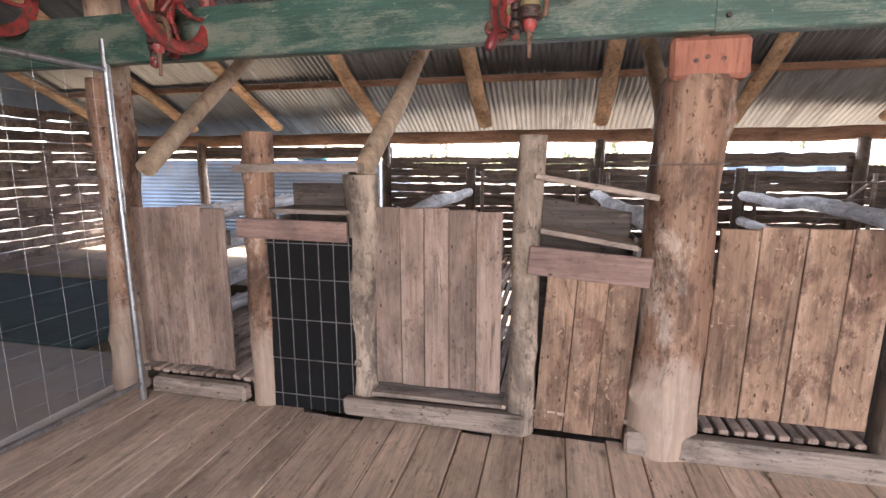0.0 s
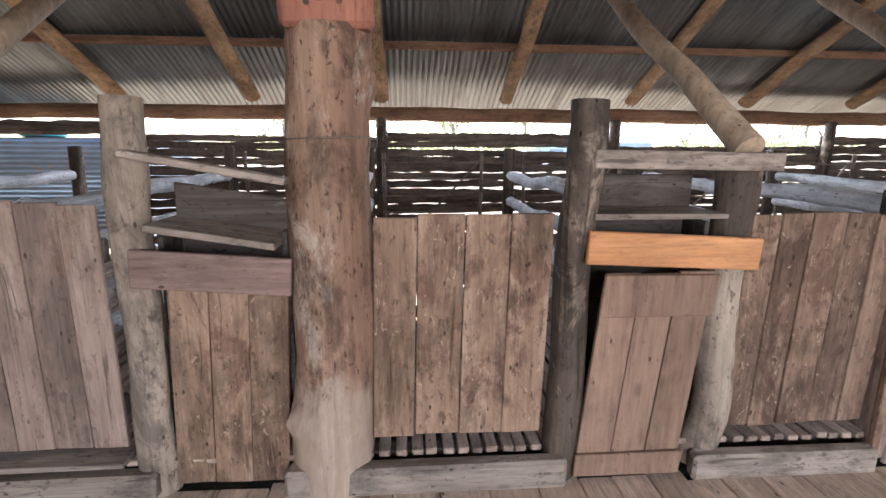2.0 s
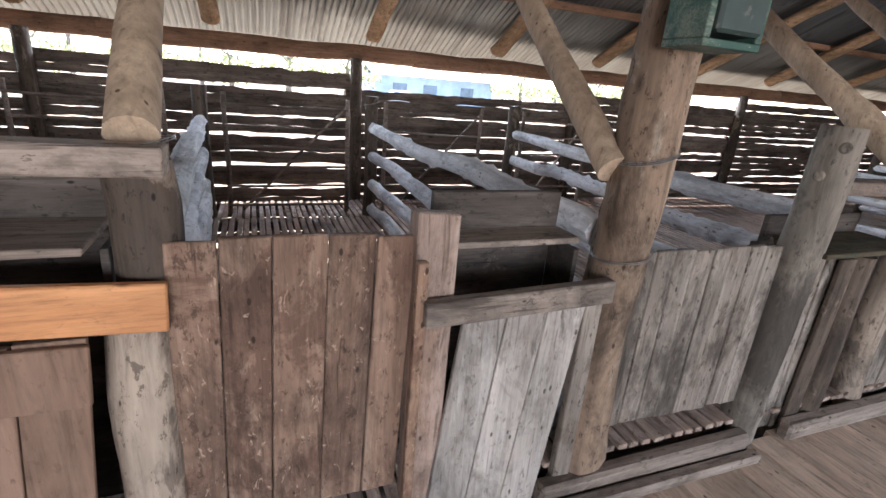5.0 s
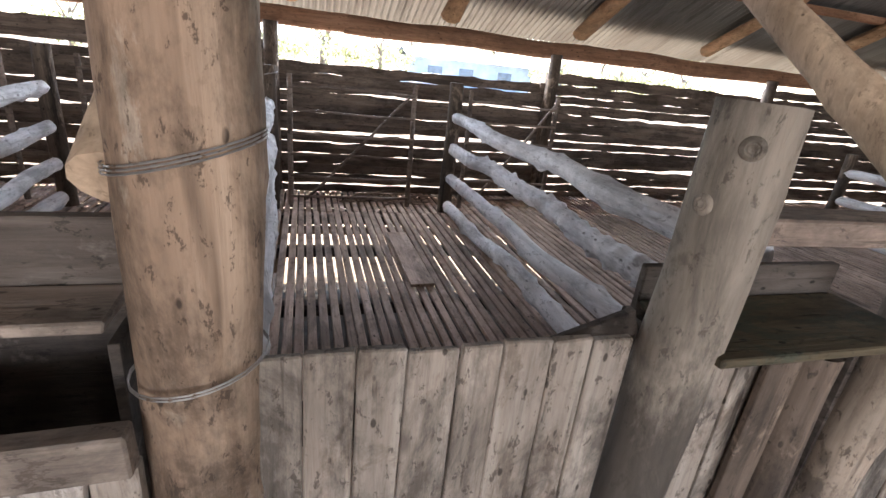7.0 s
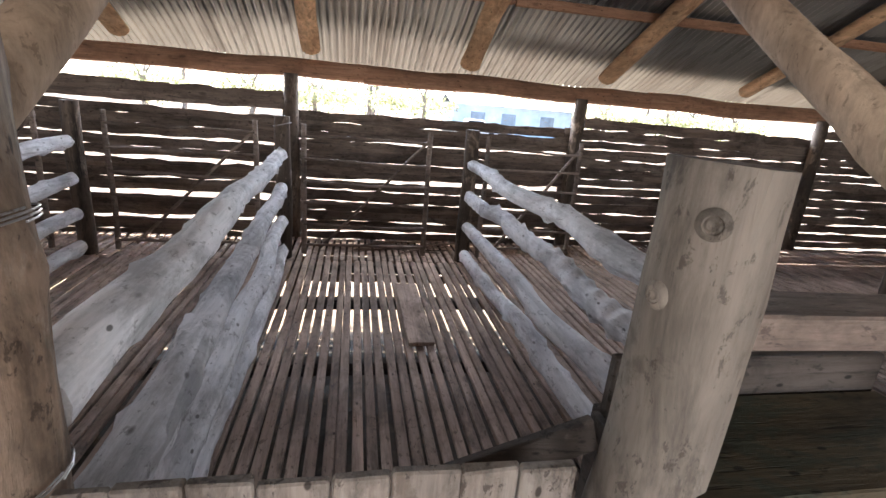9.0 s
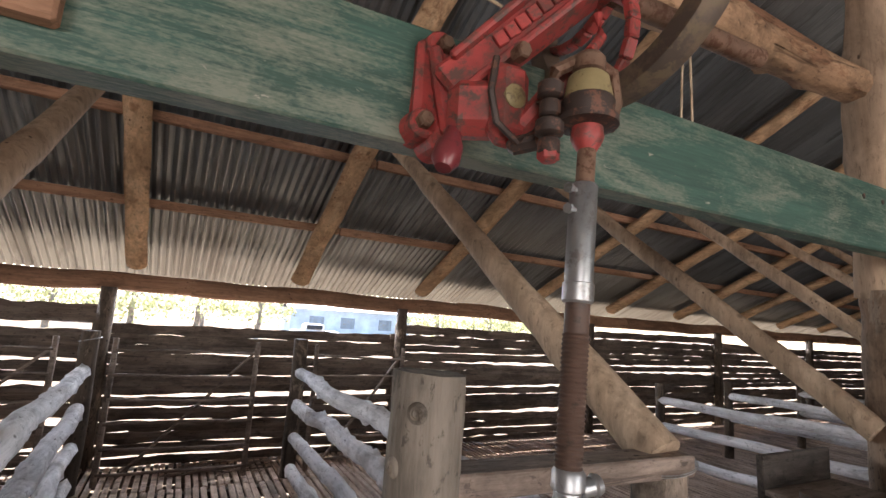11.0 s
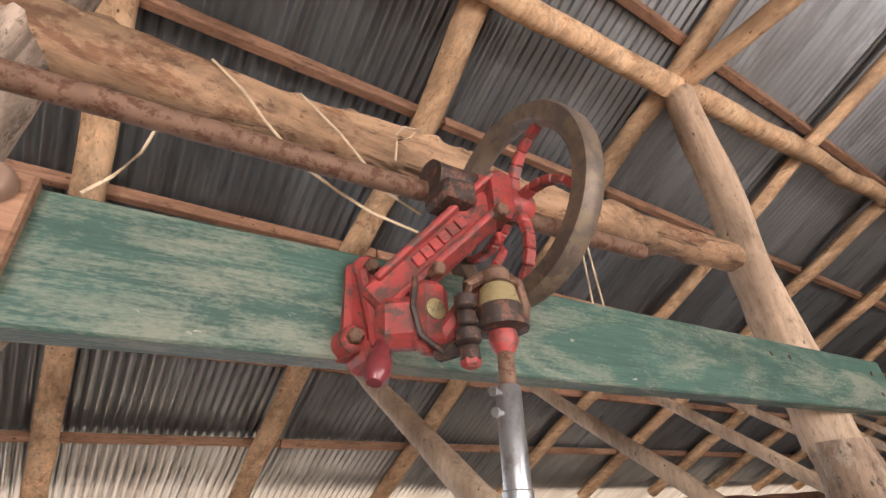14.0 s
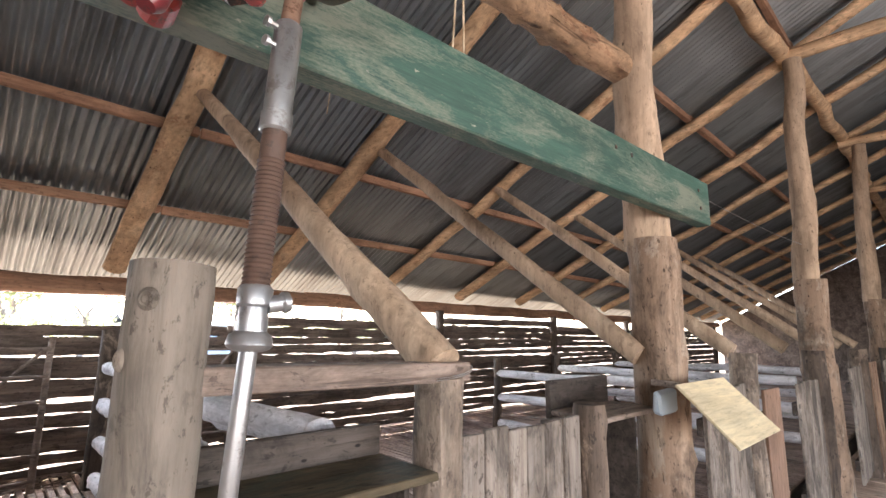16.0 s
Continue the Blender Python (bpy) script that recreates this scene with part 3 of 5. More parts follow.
x = -2.9
while x < 12.0:
    w = rnd(0.15, 0.235)
    bm = fresh()
    lift = rnd(-0.006, 0.006)
    box(bm, x + 0.003, x + w - 0.003, -0.6 + rnd(-0.01, 0.01), front_y(x) + rnd(-0.035, 0.05), -0.05 + lift, lift, 0.005, 0.003)
    part("plank", bm, FLOOR, floor)
    bm = fresh()
    lift = rnd(-0.004, 0.004)
    box(bm, x + 0.003, x + w - 0.003, -4.45, -0.62, -0.05 + lift, lift, 0.005, 0.003)
    part("plank", bm, FLOOR, floor)
    x += w
bm = fresh()
while x < 25.7:
    w = rnd(0.17, 0.23)
    box(bm, x + 0.003, x + w - 0.003, -4.45, 2.55, -0.05, rnd(-0.004, 0.004), 0, 0.0)
    x += w
ob = part("far_planks", bm, FLOOR, floor)
tagged(ob, kind="stuff")

# floor beyond the mesh gate
bm = fresh()
box(bm, X0 + 0.07, -2.98, -4.45, 3.05, -0.12, 0.02, 0.004)
single("floor_west", bm, CONCRETE, (-5, 0, 0), "smooth dusty grey floor beyond the mesh gate", "floor", kind="structure")
bm = fresh()
box(bm, -8.8, -3.95, 3.07, 5.0, -0.05, 0.06, 0.01, 0.02)
single("rubber_matting", bm, MAT, (-6, 4, 0), "dark blue-grey matting laid on the floor", "mat")
bm = fresh()
box(bm, X0 + 0.07, -2.95, 5.0, 7.6, -0.1, 0.10, 0.01)
box(bm, X0 + 0.07, -2.95, 3.07, 5.0, -0.1, -0.05, 0.01)
single("floor_pens_west", bm, EARTH, (-6, 5, 0), "dusty tan floor of the end pen", "floor", kind="structure")

# ---- grated pen floor ----
pen_floor = thing("floor_pens", (0, 4.5, PEN_Z), "raised grating floor of narrow battens with gaps", "floor", kind="structure")
meshes = []
for k in range(8):
    bm = fresh()
    L = 2.0
    box(bm, -0.026, 0.026, -L, L, -0.03, 0, 0.005, 0.003)
    for v in bm.verts:
        v.co.x += 0.006 * math.sin(v.co.y * 1.3 + k)
    meshes.append(to_mesh("batten", bm, BATTEN))
spacing = 0.0705
x = -2.8
while x < 7.4:
    ob = new("batten", meshes[RNG.randrange(8)])
    ob.parent = pen_floor
    ob.location = (x + rnd(-0.006, 0.006), 0.13, rnd(-0.005, 0.004))
    ob.rotation_euler = (0, 0, rnd(-0.002, 0.002))
    ob = new("batten", meshes[RNG.randrange(8)])
    ob.parent = pen_floor
    ob.location = (x + rnd(-0.008, 0.008), 2.53, rnd(-0.008, 0.002))
    ob.scale = (0.9, 0.195, 1)
    x += spacing * rnd(0.94, 1.06)
bm = fresh()
while x < X1 - 0.2:
    box(bm, x - 0.022, x + 0.022, 2.63, 7.5, PEN_Z - 0.03, PEN_Z + rnd(-0.005, 0.003), 0)
    x += spacing
ob = part("far_battens", bm, BATTEN, pen_floor)
tagged(ob, kind="stuff")
for y in (2.72, 3.75, 4.75, 5.75, 6.62, 7.45):
    bm = fresh()
    box(bm, -2.9, X1 - 0.2, y - 0.04, y + 0.04, PEN_Z - 0.12, PEN_Z - 0.034, 0.004)
    part("bearer", bm, DARK_X, pen_floor)

# ---- posts of the pen front ----


def post(x, y, z0, z1, r0, r1, mat, label, seed, lean=(0, 0), seg=14, lump=0.08, knob=0.4, wob=0.012, rings=16):
    bm = fresh()
    log(bm, (x, y, z0), (x + lean[0], y + lean[1], z1), r0, r1, rings, seg, wob, lump, seed, knob=knob)
    return single("post", bm, mat, (x, y, z0), label, "post", "pen front posts", smooth=True)


def big_post(x, y, r0, r1, seed, notch=2.08, upto=4.42, lean=0.0, top_x=0.0, slim_by=0.84):
    """A tall trunk post; the machine beam sits on its face and the roof plate on its top."""
    th = thing("post", (x, y, 0), "massive adzed trunk post, red-brown with pale scars", "post", "pen front posts")
    bm = fresh()
    log(bm, (x, y, -0.02), (x + lean, y, notch), r0, r1, 34, 24, 0.014, 0.07, seed, knob=0.3)
    part("trunk", bm, POST if seed in (1, 11) else POST_TAN, th, smooth=True)
    bm = fresh()
    log(bm, (x + lean, y + 0.03, notch - 0.03), (x + lean + top_x, y - 0.06, upto), r1 * slim_by, r1 * slim_by * 0.79, 20, 14, 0.02, 0.08, seed + 3, knob=0.6)
    part("upper_trunk", bm, POST_PALE if slim_by == 1.0 else BRACE, th, "paler upper part of the trunk", smooth=True)
    return th


big_posts = [
    big_post(0.61, 2.69, 0.185, 0.165, 1, lean=0.06, notch=1.96),
    big_post(4.045, 2.665, 0.105, 0.11, 2, lean=0.045, top_x=0.22, slim_by=1.0),
    big_post(7.74, 2.62, 0.15, 0.138, 5, lean=-0.02, top_x=-0.24, slim_by=0.95),
    big_post(10.75, 2.36, 0.15, 0.13, 7),
    big_post(14.2, 2.18, 0.15, 0.13, 8),
    big_post(17.6, 2.0, 0.15, 0.13, 9),
    big_post(-2.91, 2.68, 0.125, 0.125, 11, lean=0.08),
]
# the sawn notch face with three bolt holes
bm = fresh()
box(bm, 0.505, 0.845, 2.545, 2.63, 1.94, 2.13, 0.02, 0.006)
ob = part("notch_face", bm, NOTCH, big_posts[0], "freshly sawn orange notch face")
for a, z in ((0.612, 2.02), (0.66, 2.035), (0.728, 2.025)):
    bm = fresh()
    lathe(bm, (a, 2.54, z), (0, 1, 0), [(0, 0.011), (0.004, 0.011)], 10)
    part("bolt_hole", bm, GREASE, ob, "dark bolt hole")

KNOTS = {
    2.35: ((2.41, 2.60, 0.475, 0.032, (0.15, -1, 0)),),
    5.10: ((5.105, 2.588, 1.575, 0.016, (-0.71, -0.7, 0)), (5.077, 2.641, 1.445, 0.016, (-1, -0.15, 0))),
    -1.11: ((-1.11, 2.575, 0.62, 0.02, (0, -1, 0)), (-1.13, 2.58, 0.35, 0.017, (-0.1, -1, 0))),
    -0.15: ((-0.13, 2.59, 0.42, 0.02, (0, -1, 0)),),
}
POSTS = [
    (-1.80, 2.66, 0, 1.74, 0.095, 0.09, POST, "round rough-barked post of the pen front", 0.03),
    (-1.11, 2.66, 0.03, 1.49, 0.09, 0.1, POST_PALE, "pale knotty post under a roof brace", 0.0),
    (-0.15, 2.66, 0, 1.70, 0.08, 0.075, POST_PALE, "weathered round post of the pen front", 0.03),
    (1.665, 2.66, 0, 1.71, 0.082, 0.075, POST_DARK, "black-stained round post beside a catching pen door", 0.05),
    (2.35, 2.685, 0.02, 1.04, 0.085, 0.09, POST_PALE, "whitish knotty round post with a big knot", 0.05),
    (2.43, 2.72, 0.98, 1.45, 0.09, 0.09, POST_DARK, "dark-stained post stub above a door", 0.0),
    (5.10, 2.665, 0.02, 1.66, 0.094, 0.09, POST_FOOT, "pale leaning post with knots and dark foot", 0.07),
    (6.03, 2.68, 0, 1.36, 0.085, 0.085, POST_PALE, "pale short post under a roof brace", 0.0),
    (5.62, 2.66, 0, 1.04, 0.07, 0.07, POST_DARK, "mossy dark post with whitish scars", 0.0),
    (6.95, 2.64, 0, 1.2, 0.07, 0.07, POST_DARK, "grimy round post of the pen front", 0.0),
]
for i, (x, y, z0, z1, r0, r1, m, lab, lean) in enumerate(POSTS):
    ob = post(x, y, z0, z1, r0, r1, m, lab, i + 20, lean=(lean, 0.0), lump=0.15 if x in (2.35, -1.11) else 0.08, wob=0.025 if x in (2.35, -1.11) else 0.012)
    for kx, ky, kz, kr, ax in KNOTS.get(x, ()):
        bm = fresh()
        lathe(bm, (kx, ky + 0.012, kz), ax, [(0, kr * 1.6), (0.004, kr * 1.4), (0.0075, kr * 1.1), (0.0085, kr * 0.95), (0.006, kr * 0.8), (0.0072, kr * 0.55), (0.003, kr * 0.2)], 18)
        part("knot", bm, m, ob, "ringed knot", smooth=True)

# ---- board panels ----


def panel(x0, x1, z0, z1, n, mat, label, y=WALL_Y + 0.04, ragged=0.012, skew=0.0):
    """A pen panel of upright boards nailed to two rails behind."""
    th = thing("hurdle", ((x0 + x1) / 2, y, z0), label, "hurdle", "pen front panels")
    xs = [x0]
    for i in range(n):
        xs.append(xs[-1] + rnd(0.85, 1.15))
    s = (x1 - x0) / (xs[-1] - x0)
    xs = [x0 + (v - x0) * s for v in xs]
    for i in range(n):
        bm = fresh()
        box(bm, xs[i] + 0.002, xs[i + 1] - 0.002, y - 0.012 + rnd(-0.003, 0.003), y + 0.012, z0 + rnd(-0.008, 0.008), z1 + rnd(-ragged, ragged), 0.004, 0.003)
        for v in bm.verts:
            v.co.x += skew * (v.co.z - z0)
        part("board", bm, mat, th)
    for z in (z0 + 0.18, z1 - 0.2):
        bm = fresh()
        box(bm, x0, x1, y + 0.014, y + 0.05, z - 0.05, z + 0.05, 0.005)
        part("rail", bm, DARK_X, th)
    return th


panel(-2.75, -2.04, 0.19, 1.28, 4, BOARD_PALE, "weathered pinkish pen panel of upright boards")
panel(-1.03, -0.27, 0.22, 1.295, 5, BOARD_PALE, "weathered pinkish-grey pen panel of upright boards")
panel(0.80, 1.57, 0.225, 1.235, 4, BOARD, "worn brown pen panel of upright boards", skew=0.02)
panel(2.45, 3.18, 0.21, 1.235, 5, BOARD_RED, "dark red-brown pen panel with swirling grain", skew=0.03)
panel(4.15, 5.0, 0.27, 1.125, 8, BOARD_GREY, "silvered pen panel of narrow upright boards")
panel(5.22, 5.50, 0.03, 1.045, 2, BOARD_GREY, "silvered narrow boards beside a post")
panel(6.12, 6.88, 0.1, 1.155, 6, BOARD_GREY, "silvered pen panel of narrow upright boards")
def row_y(x):
    return 2.53 - 0.08 * (x - 8.0)


for i, x in enumerate(np.arange(8.0, 21.0, 1.7)):
    panel(x, x + 0.82, 0.08, 1.16 + rnd(-0.03, 0.1), 5, BOARD_GREY, "silvered pen panel of narrow upright boards", y=row_y(x + 0.4))
    if i == 0:
        panel(x + 1.0, x + 1.42, 0.04, 1.13, 1, DOOR_TAN, "smooth tan pen panel of one wide board", y=row_y(x + 1.2))
    else:
        panel(x + 1.0, x + 1.54, 0.04, 1.2 + rnd(-0.03, 0.1), 3, BOARD, "worn brown narrow pen panel of boards", y=row_y(x + 1.2))
    post(x + 0.92, row_y(x + 0.9) + 0.06, 0, 1.4, 0.09, 0.09, POST_PALE if i == 0 else POST_DARK, "weathered round post under a roof brace", int(x * 3))

# ---- sills ----
for x0, x1, z0, z1, lab in ((-2.62, -1.9, 0.02, 0.13, "pale sill plank under a pen panel"), (-1.22, -0.12, 0.02, 0.14, "thick grey sill plank with split end"), (0.42, 1.68, 0.0, 0.13, "rounded pale sill log under a pen panel"), (2.28, 3.2, 0.0, 0.12, "pale sill plank under a pen panel"), (3.80, 5.05, 0.0, 0.12, "pale sill plank under a pen panel"), (5.35, 6.9, 0.0, 0.12, "pale sill plank under a pen panel")):
    bm = fresh()
    box(bm, x0, x1, 2.535, 2.62, z0, z1, 0.016, 0.008)
    single("sill", bm, PLANK_X, ((x0 + x1) / 2, 2.52, z0), lab, "sill", "pen front sills")
bm = fresh()
box(bm, 3.84, 5.06, 2.47, 2.53, 0.0, 0.055, 0.008, 0.004)
single("sill", bm, PLANK_X, (4.4, 2.44, 0), "low outer sill plank on the board floor", "sill", "pen front sills")


bm = fresh()
box(bm, -1.03, -0.25, 2.56, 2.74, 0.165, 0.19, 0.004, 0.005)
single("sill", bm, PLANK_X, (-0.65, 2.65, 0.165), "flat pale ledge plank under a pen panel", "sill", "pen front sills")


# ---- narrow doors, lintels and shelves ----
def narrow_door(x0, x1, z0, z1, n, mat, label, y=2.6, skew=0.0, ledges=(), out=0.0):
    """A narrow ledged door of upright boards."""
    th = thing("pen_door", ((x0 + x1) / 2, y, z0), label, "door", "catching pen doors")
    w = (x1 - x0) / n

    def lean(bm):
        for v in bm.verts:
            v.co.x += skew * (v.co.z - z0)
            v.co.y += out * (v.co.z - z0)
    for i in range(n):
        bm = fresh()
        box(bm, x0 + w * i + 0.002, x0 + w * (i + 1) - 0.002, y - 0.011, y + 0.011, z0 + rnd(0, 0.008), z1 - rnd(0, 0.012), 0.003, 0.002)
        lean(bm)
        part("board", bm, mat, th)
    for a, b in ledges:
        bm = fresh()
        box(bm, x0 - 0.008, x1 + 0.008, y - 0.034, y - 0.013, a, b, 0.004, 0.003)
        lean(bm)
        part("ledge", bm, mat, th)
    bm = fresh()
    box(bm, x0 + 0.03, x1 - 0.03, y + 0.012, y + 0.03, z0 + 0.4, z0 + 0.5, 0.003)
    lean(bm)
    part("back_ledge", bm, DARK_X, th)
    return th


narrow_door(-0.07, 0.42, 0.03, 0.95, 3, BOARD, "weathered narrow door with rot-stained corners", skew=0.05, y=2.64)
narrow_door(1.72, 2.21, 0.02, 1.0, 3, DOOR_TAN, "smooth tan ledged door leaning in its opening", skew=0.09, ledges=((0.03, 0.14), (0.8, 0.99)))
narrow_door(3.28, 3.79, 0.0, 0.96, 3, BOARD_SILVER, "silver-grey ledged door hanging askew", skew=0.1, ledges=(), y=2.6)
narrow_door(5.38, 5.50, 0.05, 1.045, 1, POST_DARK, "dark stained narrow upright board", skew=0.02, y=2.62)


def slim(name, p0, p1, w, h, mat, label, category, group=""):
    bm = fresh()
    beam_between(bm, p0, p1, w, h, 0.005)
    c = (Vector(p0) + Vector(p1)) / 2
    return single(name, bm, mat, c, label, category, group)


slim("lintel", (-1.88, 2.56, 1.17), (-1.16, 2.56, 1.16), 0.03, 0.12, PLANK_PINK, "pinkish lintel plank over a mesh-covered opening", "plank", "lintels")
slim("lintel", (-0.125, 2.575, 1.045), (0.495, 2.575, 1.0), 0.03, 0.155, PLANK_PINK, "pinkish lintel plank nailed askew", "plank", "lintels")
slim("lintel", (1.71, 2.575, 1.112), (2.49, 2.6, 1.07), 0.03, 0.142, PINE, "new orange pine lintel plank", "plank", "lintels")
slim("lintel", (3.22, 2.57, 0.985), (3.97, 2.575, 1.01), 0.05, 0.09, PLANK_X, "pale rough lintel plank over the askew door", "plank", "lintels")
slim("top_plank", (-1.88, 2.6, 1.525), (-1.08, 2.6, 1.53), 0.1, 0.05, PLANK_X, "pale plank across two posts", "plank", "top planks")
slim("top_plank", (-0.1, 2.57, 1.49), (0.50, 2.57, 1.385), 0.08, 0.028, PLANK_X, "thin pale plank sloping between posts", "plank", "top planks")
slim("top_plank", (1.72, 2.62, 1.475), (2.52, 2.61, 1.465), 0.1, 0.075, PLANK_X, "weathered timber across two posts", "plank", "top planks")
slim("top_plank", (5.2, 2.67, 1.395), (6.12, 2.67, 1.38), 0.12, 0.065, GATE, "weathered timber across two posts", "plank", "top planks")


def chute_shelf(x0, x1, z, drop, label, front=2.585, base=PLANK_X, back=0.17):
    """An open trough of two grimy planks over a chute opening."""
    th = thing("trough_shelf", ((x0 + x1) / 2, 2.7, z), label, "shelf", "trough shelves")
    bm = fresh()
    box(bm, x0, x1, front, 2.88, z, z + 0.025, 0.004, 0.003)
    for v in bm.verts:
        v.co.z -= drop * (v.co.x - x0) / (x1 - x0)
    part("base_plank", bm, base, th, "dusty base plank")
    bm = fresh()
    box(bm, x0, x1, 2.885, 2.915, z - 0.02, z + back, 0.004, 0.003)
    for v in bm.verts:
        v.co.z -= drop * (v.co.x - x0) / (x1 - x0)
    part("back_plank", bm, DARK_X, th)
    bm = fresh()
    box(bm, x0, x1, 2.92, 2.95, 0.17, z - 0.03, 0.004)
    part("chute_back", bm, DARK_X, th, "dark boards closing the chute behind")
    # side boards added to block the pens' light, so the door gap stays dark
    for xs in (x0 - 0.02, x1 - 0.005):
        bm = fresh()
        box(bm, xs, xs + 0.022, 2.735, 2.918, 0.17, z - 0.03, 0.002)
        part("chute_side", bm, DARK_X, th, "dark chute side boards added to keep the pens' light out")
    return th


chute_shelf(-1.68, -1.16, 1.26, 0.0, "grimy trough shelf over a chute opening")
chute_shelf(-0.07, 0.43, 1.19, 0.08, "grimy trough shelf sloping over a narrow door")
chute_shelf(1.74, 2.32, 1.225, 0.0, "grimy trough shelf over the tan door")
chute_shelf(3.34, 3.9, 1.15, 0.0, "grimy trough shelf over the askew door", 2.72)
chute_shelf(5.19, 5.94, 1.065, 0.0, "mossy trough shelf between two pale posts", 2.575, base=MOSSY, back=0.125)
chute_shelf(7.0, 7.6, 1.11, 0.0, "green-stained trough shelf beside a tall post")

# square post and jamb of the askew door
bm = fresh()
box(bm, 3.20, 3.335, 2.61, 2.70, 0.02, 1.31, 0.006, 0.01)
single("post", bm, BOARD_PALE, (3.23, 2.57, 0.02), "squared weathered post with a split top", "post", "pen front posts")
bm = fresh()
box(bm, 3.19, 3.23, 2.575, 2.605, 0.05, 1.16, 0.004, 0.004)
single("jamb_strip", bm, BOARD, (3.18, 2.52, 0.05), "thin weathered strip nailed to a squared post", "plank")
bm = fresh()
box(bm, 3.885, 3.965, 2.59, 2.63, 0.02, 0.95, 0.004, 0.004)
single("jamb_strip", bm, BOARD_GREY, (3.83, 2.55, 0.02), "pale jamb strip beside the askew door", "plank")

# ---- welded wire mesh in the chute opening ----
mesh_panel = thing("wire_mesh", (-1.42, 2.6, 0.04), "welded wire mesh tied over a dark chute opening", "mesh panel")
for a in np.linspace(-1.66, -1.17, 6):
    bm = fresh()
    tube(bm, [(a, 2.596, 0.0), (a, 2.596, 1.13)], 0.003, 5)
    part("wire", bm, WIRE, mesh_panel)
for z in (0.1, 0.34, 0.6, 0.86, 1.08):
    bm = fresh()
    tube(bm, [(-1.72, 2.59, z), (-1.15, 2.59, z)], 0.003, 5)
    part("wire", bm, WIRE, mesh_panel)

# added black sheet in place of the shade inside the chute opening
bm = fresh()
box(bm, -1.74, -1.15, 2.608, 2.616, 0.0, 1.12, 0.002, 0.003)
single("cloth_screen", bm, CHUTE_BLACK, (-1.43, 2.61, 0.0), "black sheet standing in for the unlit chute behind the wire mesh", "cloth")

# ---- roof braces ----
for i, (x, z, tx) in enumerate(((-2.62, 1.52, -2.8), (-1.09, 1.52, -1.08), (0.62, 1.45, 0.62), (2.44, 1.515, 2.30), (3.965, 1.45, 4.05), (6.04, 1.395, 5.85), (7.6, 1.4, 7.52), (9.25, 1.4, 9.3), (11.0, 1.4, 11.05), (12.75, 1.4, 12.8), (14.5, 1.4, 14.5), (16.2, 1.4, 16.25))):
    bm = fresh()
    log(bm, (x, 2.68, z), (tx, 5.15, roof_z(5.15)), 0.08 if x == 6.04 else 0.064, 0.05, 24, 12, 0.008, 0.06, seed=i + 200, knob=0.3)
    single("roof_brace", bm, BRACE, (x, 2.68, z), "peeled round brace pole from post to rafter", "brace", "roof braces", smooth=True)

# ---- pens: divider posts, whitewashed rails, back gates ----
DIVIDERS = [-2.9, -1.15, 0.5, 2.24, 3.95, 5.73]
for i, x in enumerate(DIVIDERS):
    bm = fresh()
    log(bm, (x, 6.7, PEN_Z), (x, 6.7, 1.5), 0.075, 0.07, 8, 12, 0.008, 0.05, seed=i + 240)
    single("pen_post", bm, POST_DARK, (x, 6.7, PEN_Z), "grey weathered round post at the end of a pen", "post", "pen divider posts", smooth=True)
    for j, z in enumerate((1.17, 0.86, 0.55, 0.26)):
        bm = fresh()
        near = {0.5: 0.62, 2.24: 2.42, 3.95: 4.07, 5.73: 5.79}.get(x, x)
        log(bm, (x, 6.58, z), (near + rnd(-0.02, 0.02), 2.8 if x == 3.95 else 2.94 if x == 5.73 and j else 3.05, z - 0.02 + rnd(-0.02, 0.02)), 0.055, 0.07, 150 if x == 5.73 and j == 1 else 64, 14, 0.02, 0.09, seed=i * 7 + j + 300, knob=0.9, ring=0.2 if x == 5.73 and j == 1 else 0.0)
        single("pen_rail", bm, RAIL, (x, 6.58, z), "peeled whitewashed log rail dividing two pens", "rail", "pen rails", smooth=True)


def pen_gate(x0, x1, y, z0, z1, seed):
    """A light gate of thin poles with a diagonal."""
    th = thing("pen_gate", ((x0 + x1) / 2, y, z0), "light pole gate with a diagonal brace at a pen end", "gate", "pen gates")
    for x in (x0, x1):
        bm = fresh()
        log(bm, (x, y, z0), (x, y, z1 + 0.08), 0.026, 0.024, 6, 8, 0.006, 0.06, seed + int(x * 10))
        part("stile", bm, GATE, th, smooth=True)
    for k in range(6):
        z = z0 + 0.1 + (z1 - z0 - 0.13) * k / 5
        bm = fresh()
        log(bm, (x0, y - 0.03, z), (x1, y - 0.03, z + rnd(-0.015, 0.015)), 0.014, 0.013, 10, 6, 0.01, 0.1, seed + k)
        part("rail", bm, GATE, th, smooth=True)
    bm = fresh()
    log(bm, (x0 + 0.15, y + 0.035, z0 + 0.05), (x1, y + 0.035, z1), 0.017, 0.015, 8, 6, 0.01, 0.08, seed + 9)
    part("diagonal", bm, GATE, th, smooth=True)
    return th


for i, (a, b) in enumerate(((-1.0, 0.3), (0.68, 1.9), (2.45, 3.7), (4.13, 5.33), (5.92, 6.92))):
    pen_gate(a, b, 6.78, PEN_Z + 0.02, 1.36, 400 + i * 20)

# a loose board and a heap of sticks on the grating
bm = fresh()
box(bm, 4.98, 5.16, 4.85, 5.95, PEN_Z + 0.004, PEN_Z + 0.026, 0.004, 0.006, None)
single("loose_board", bm, BATTEN, (5.07, 5.4, PEN_Z), "loose brown board lying on the pen grating", "board")

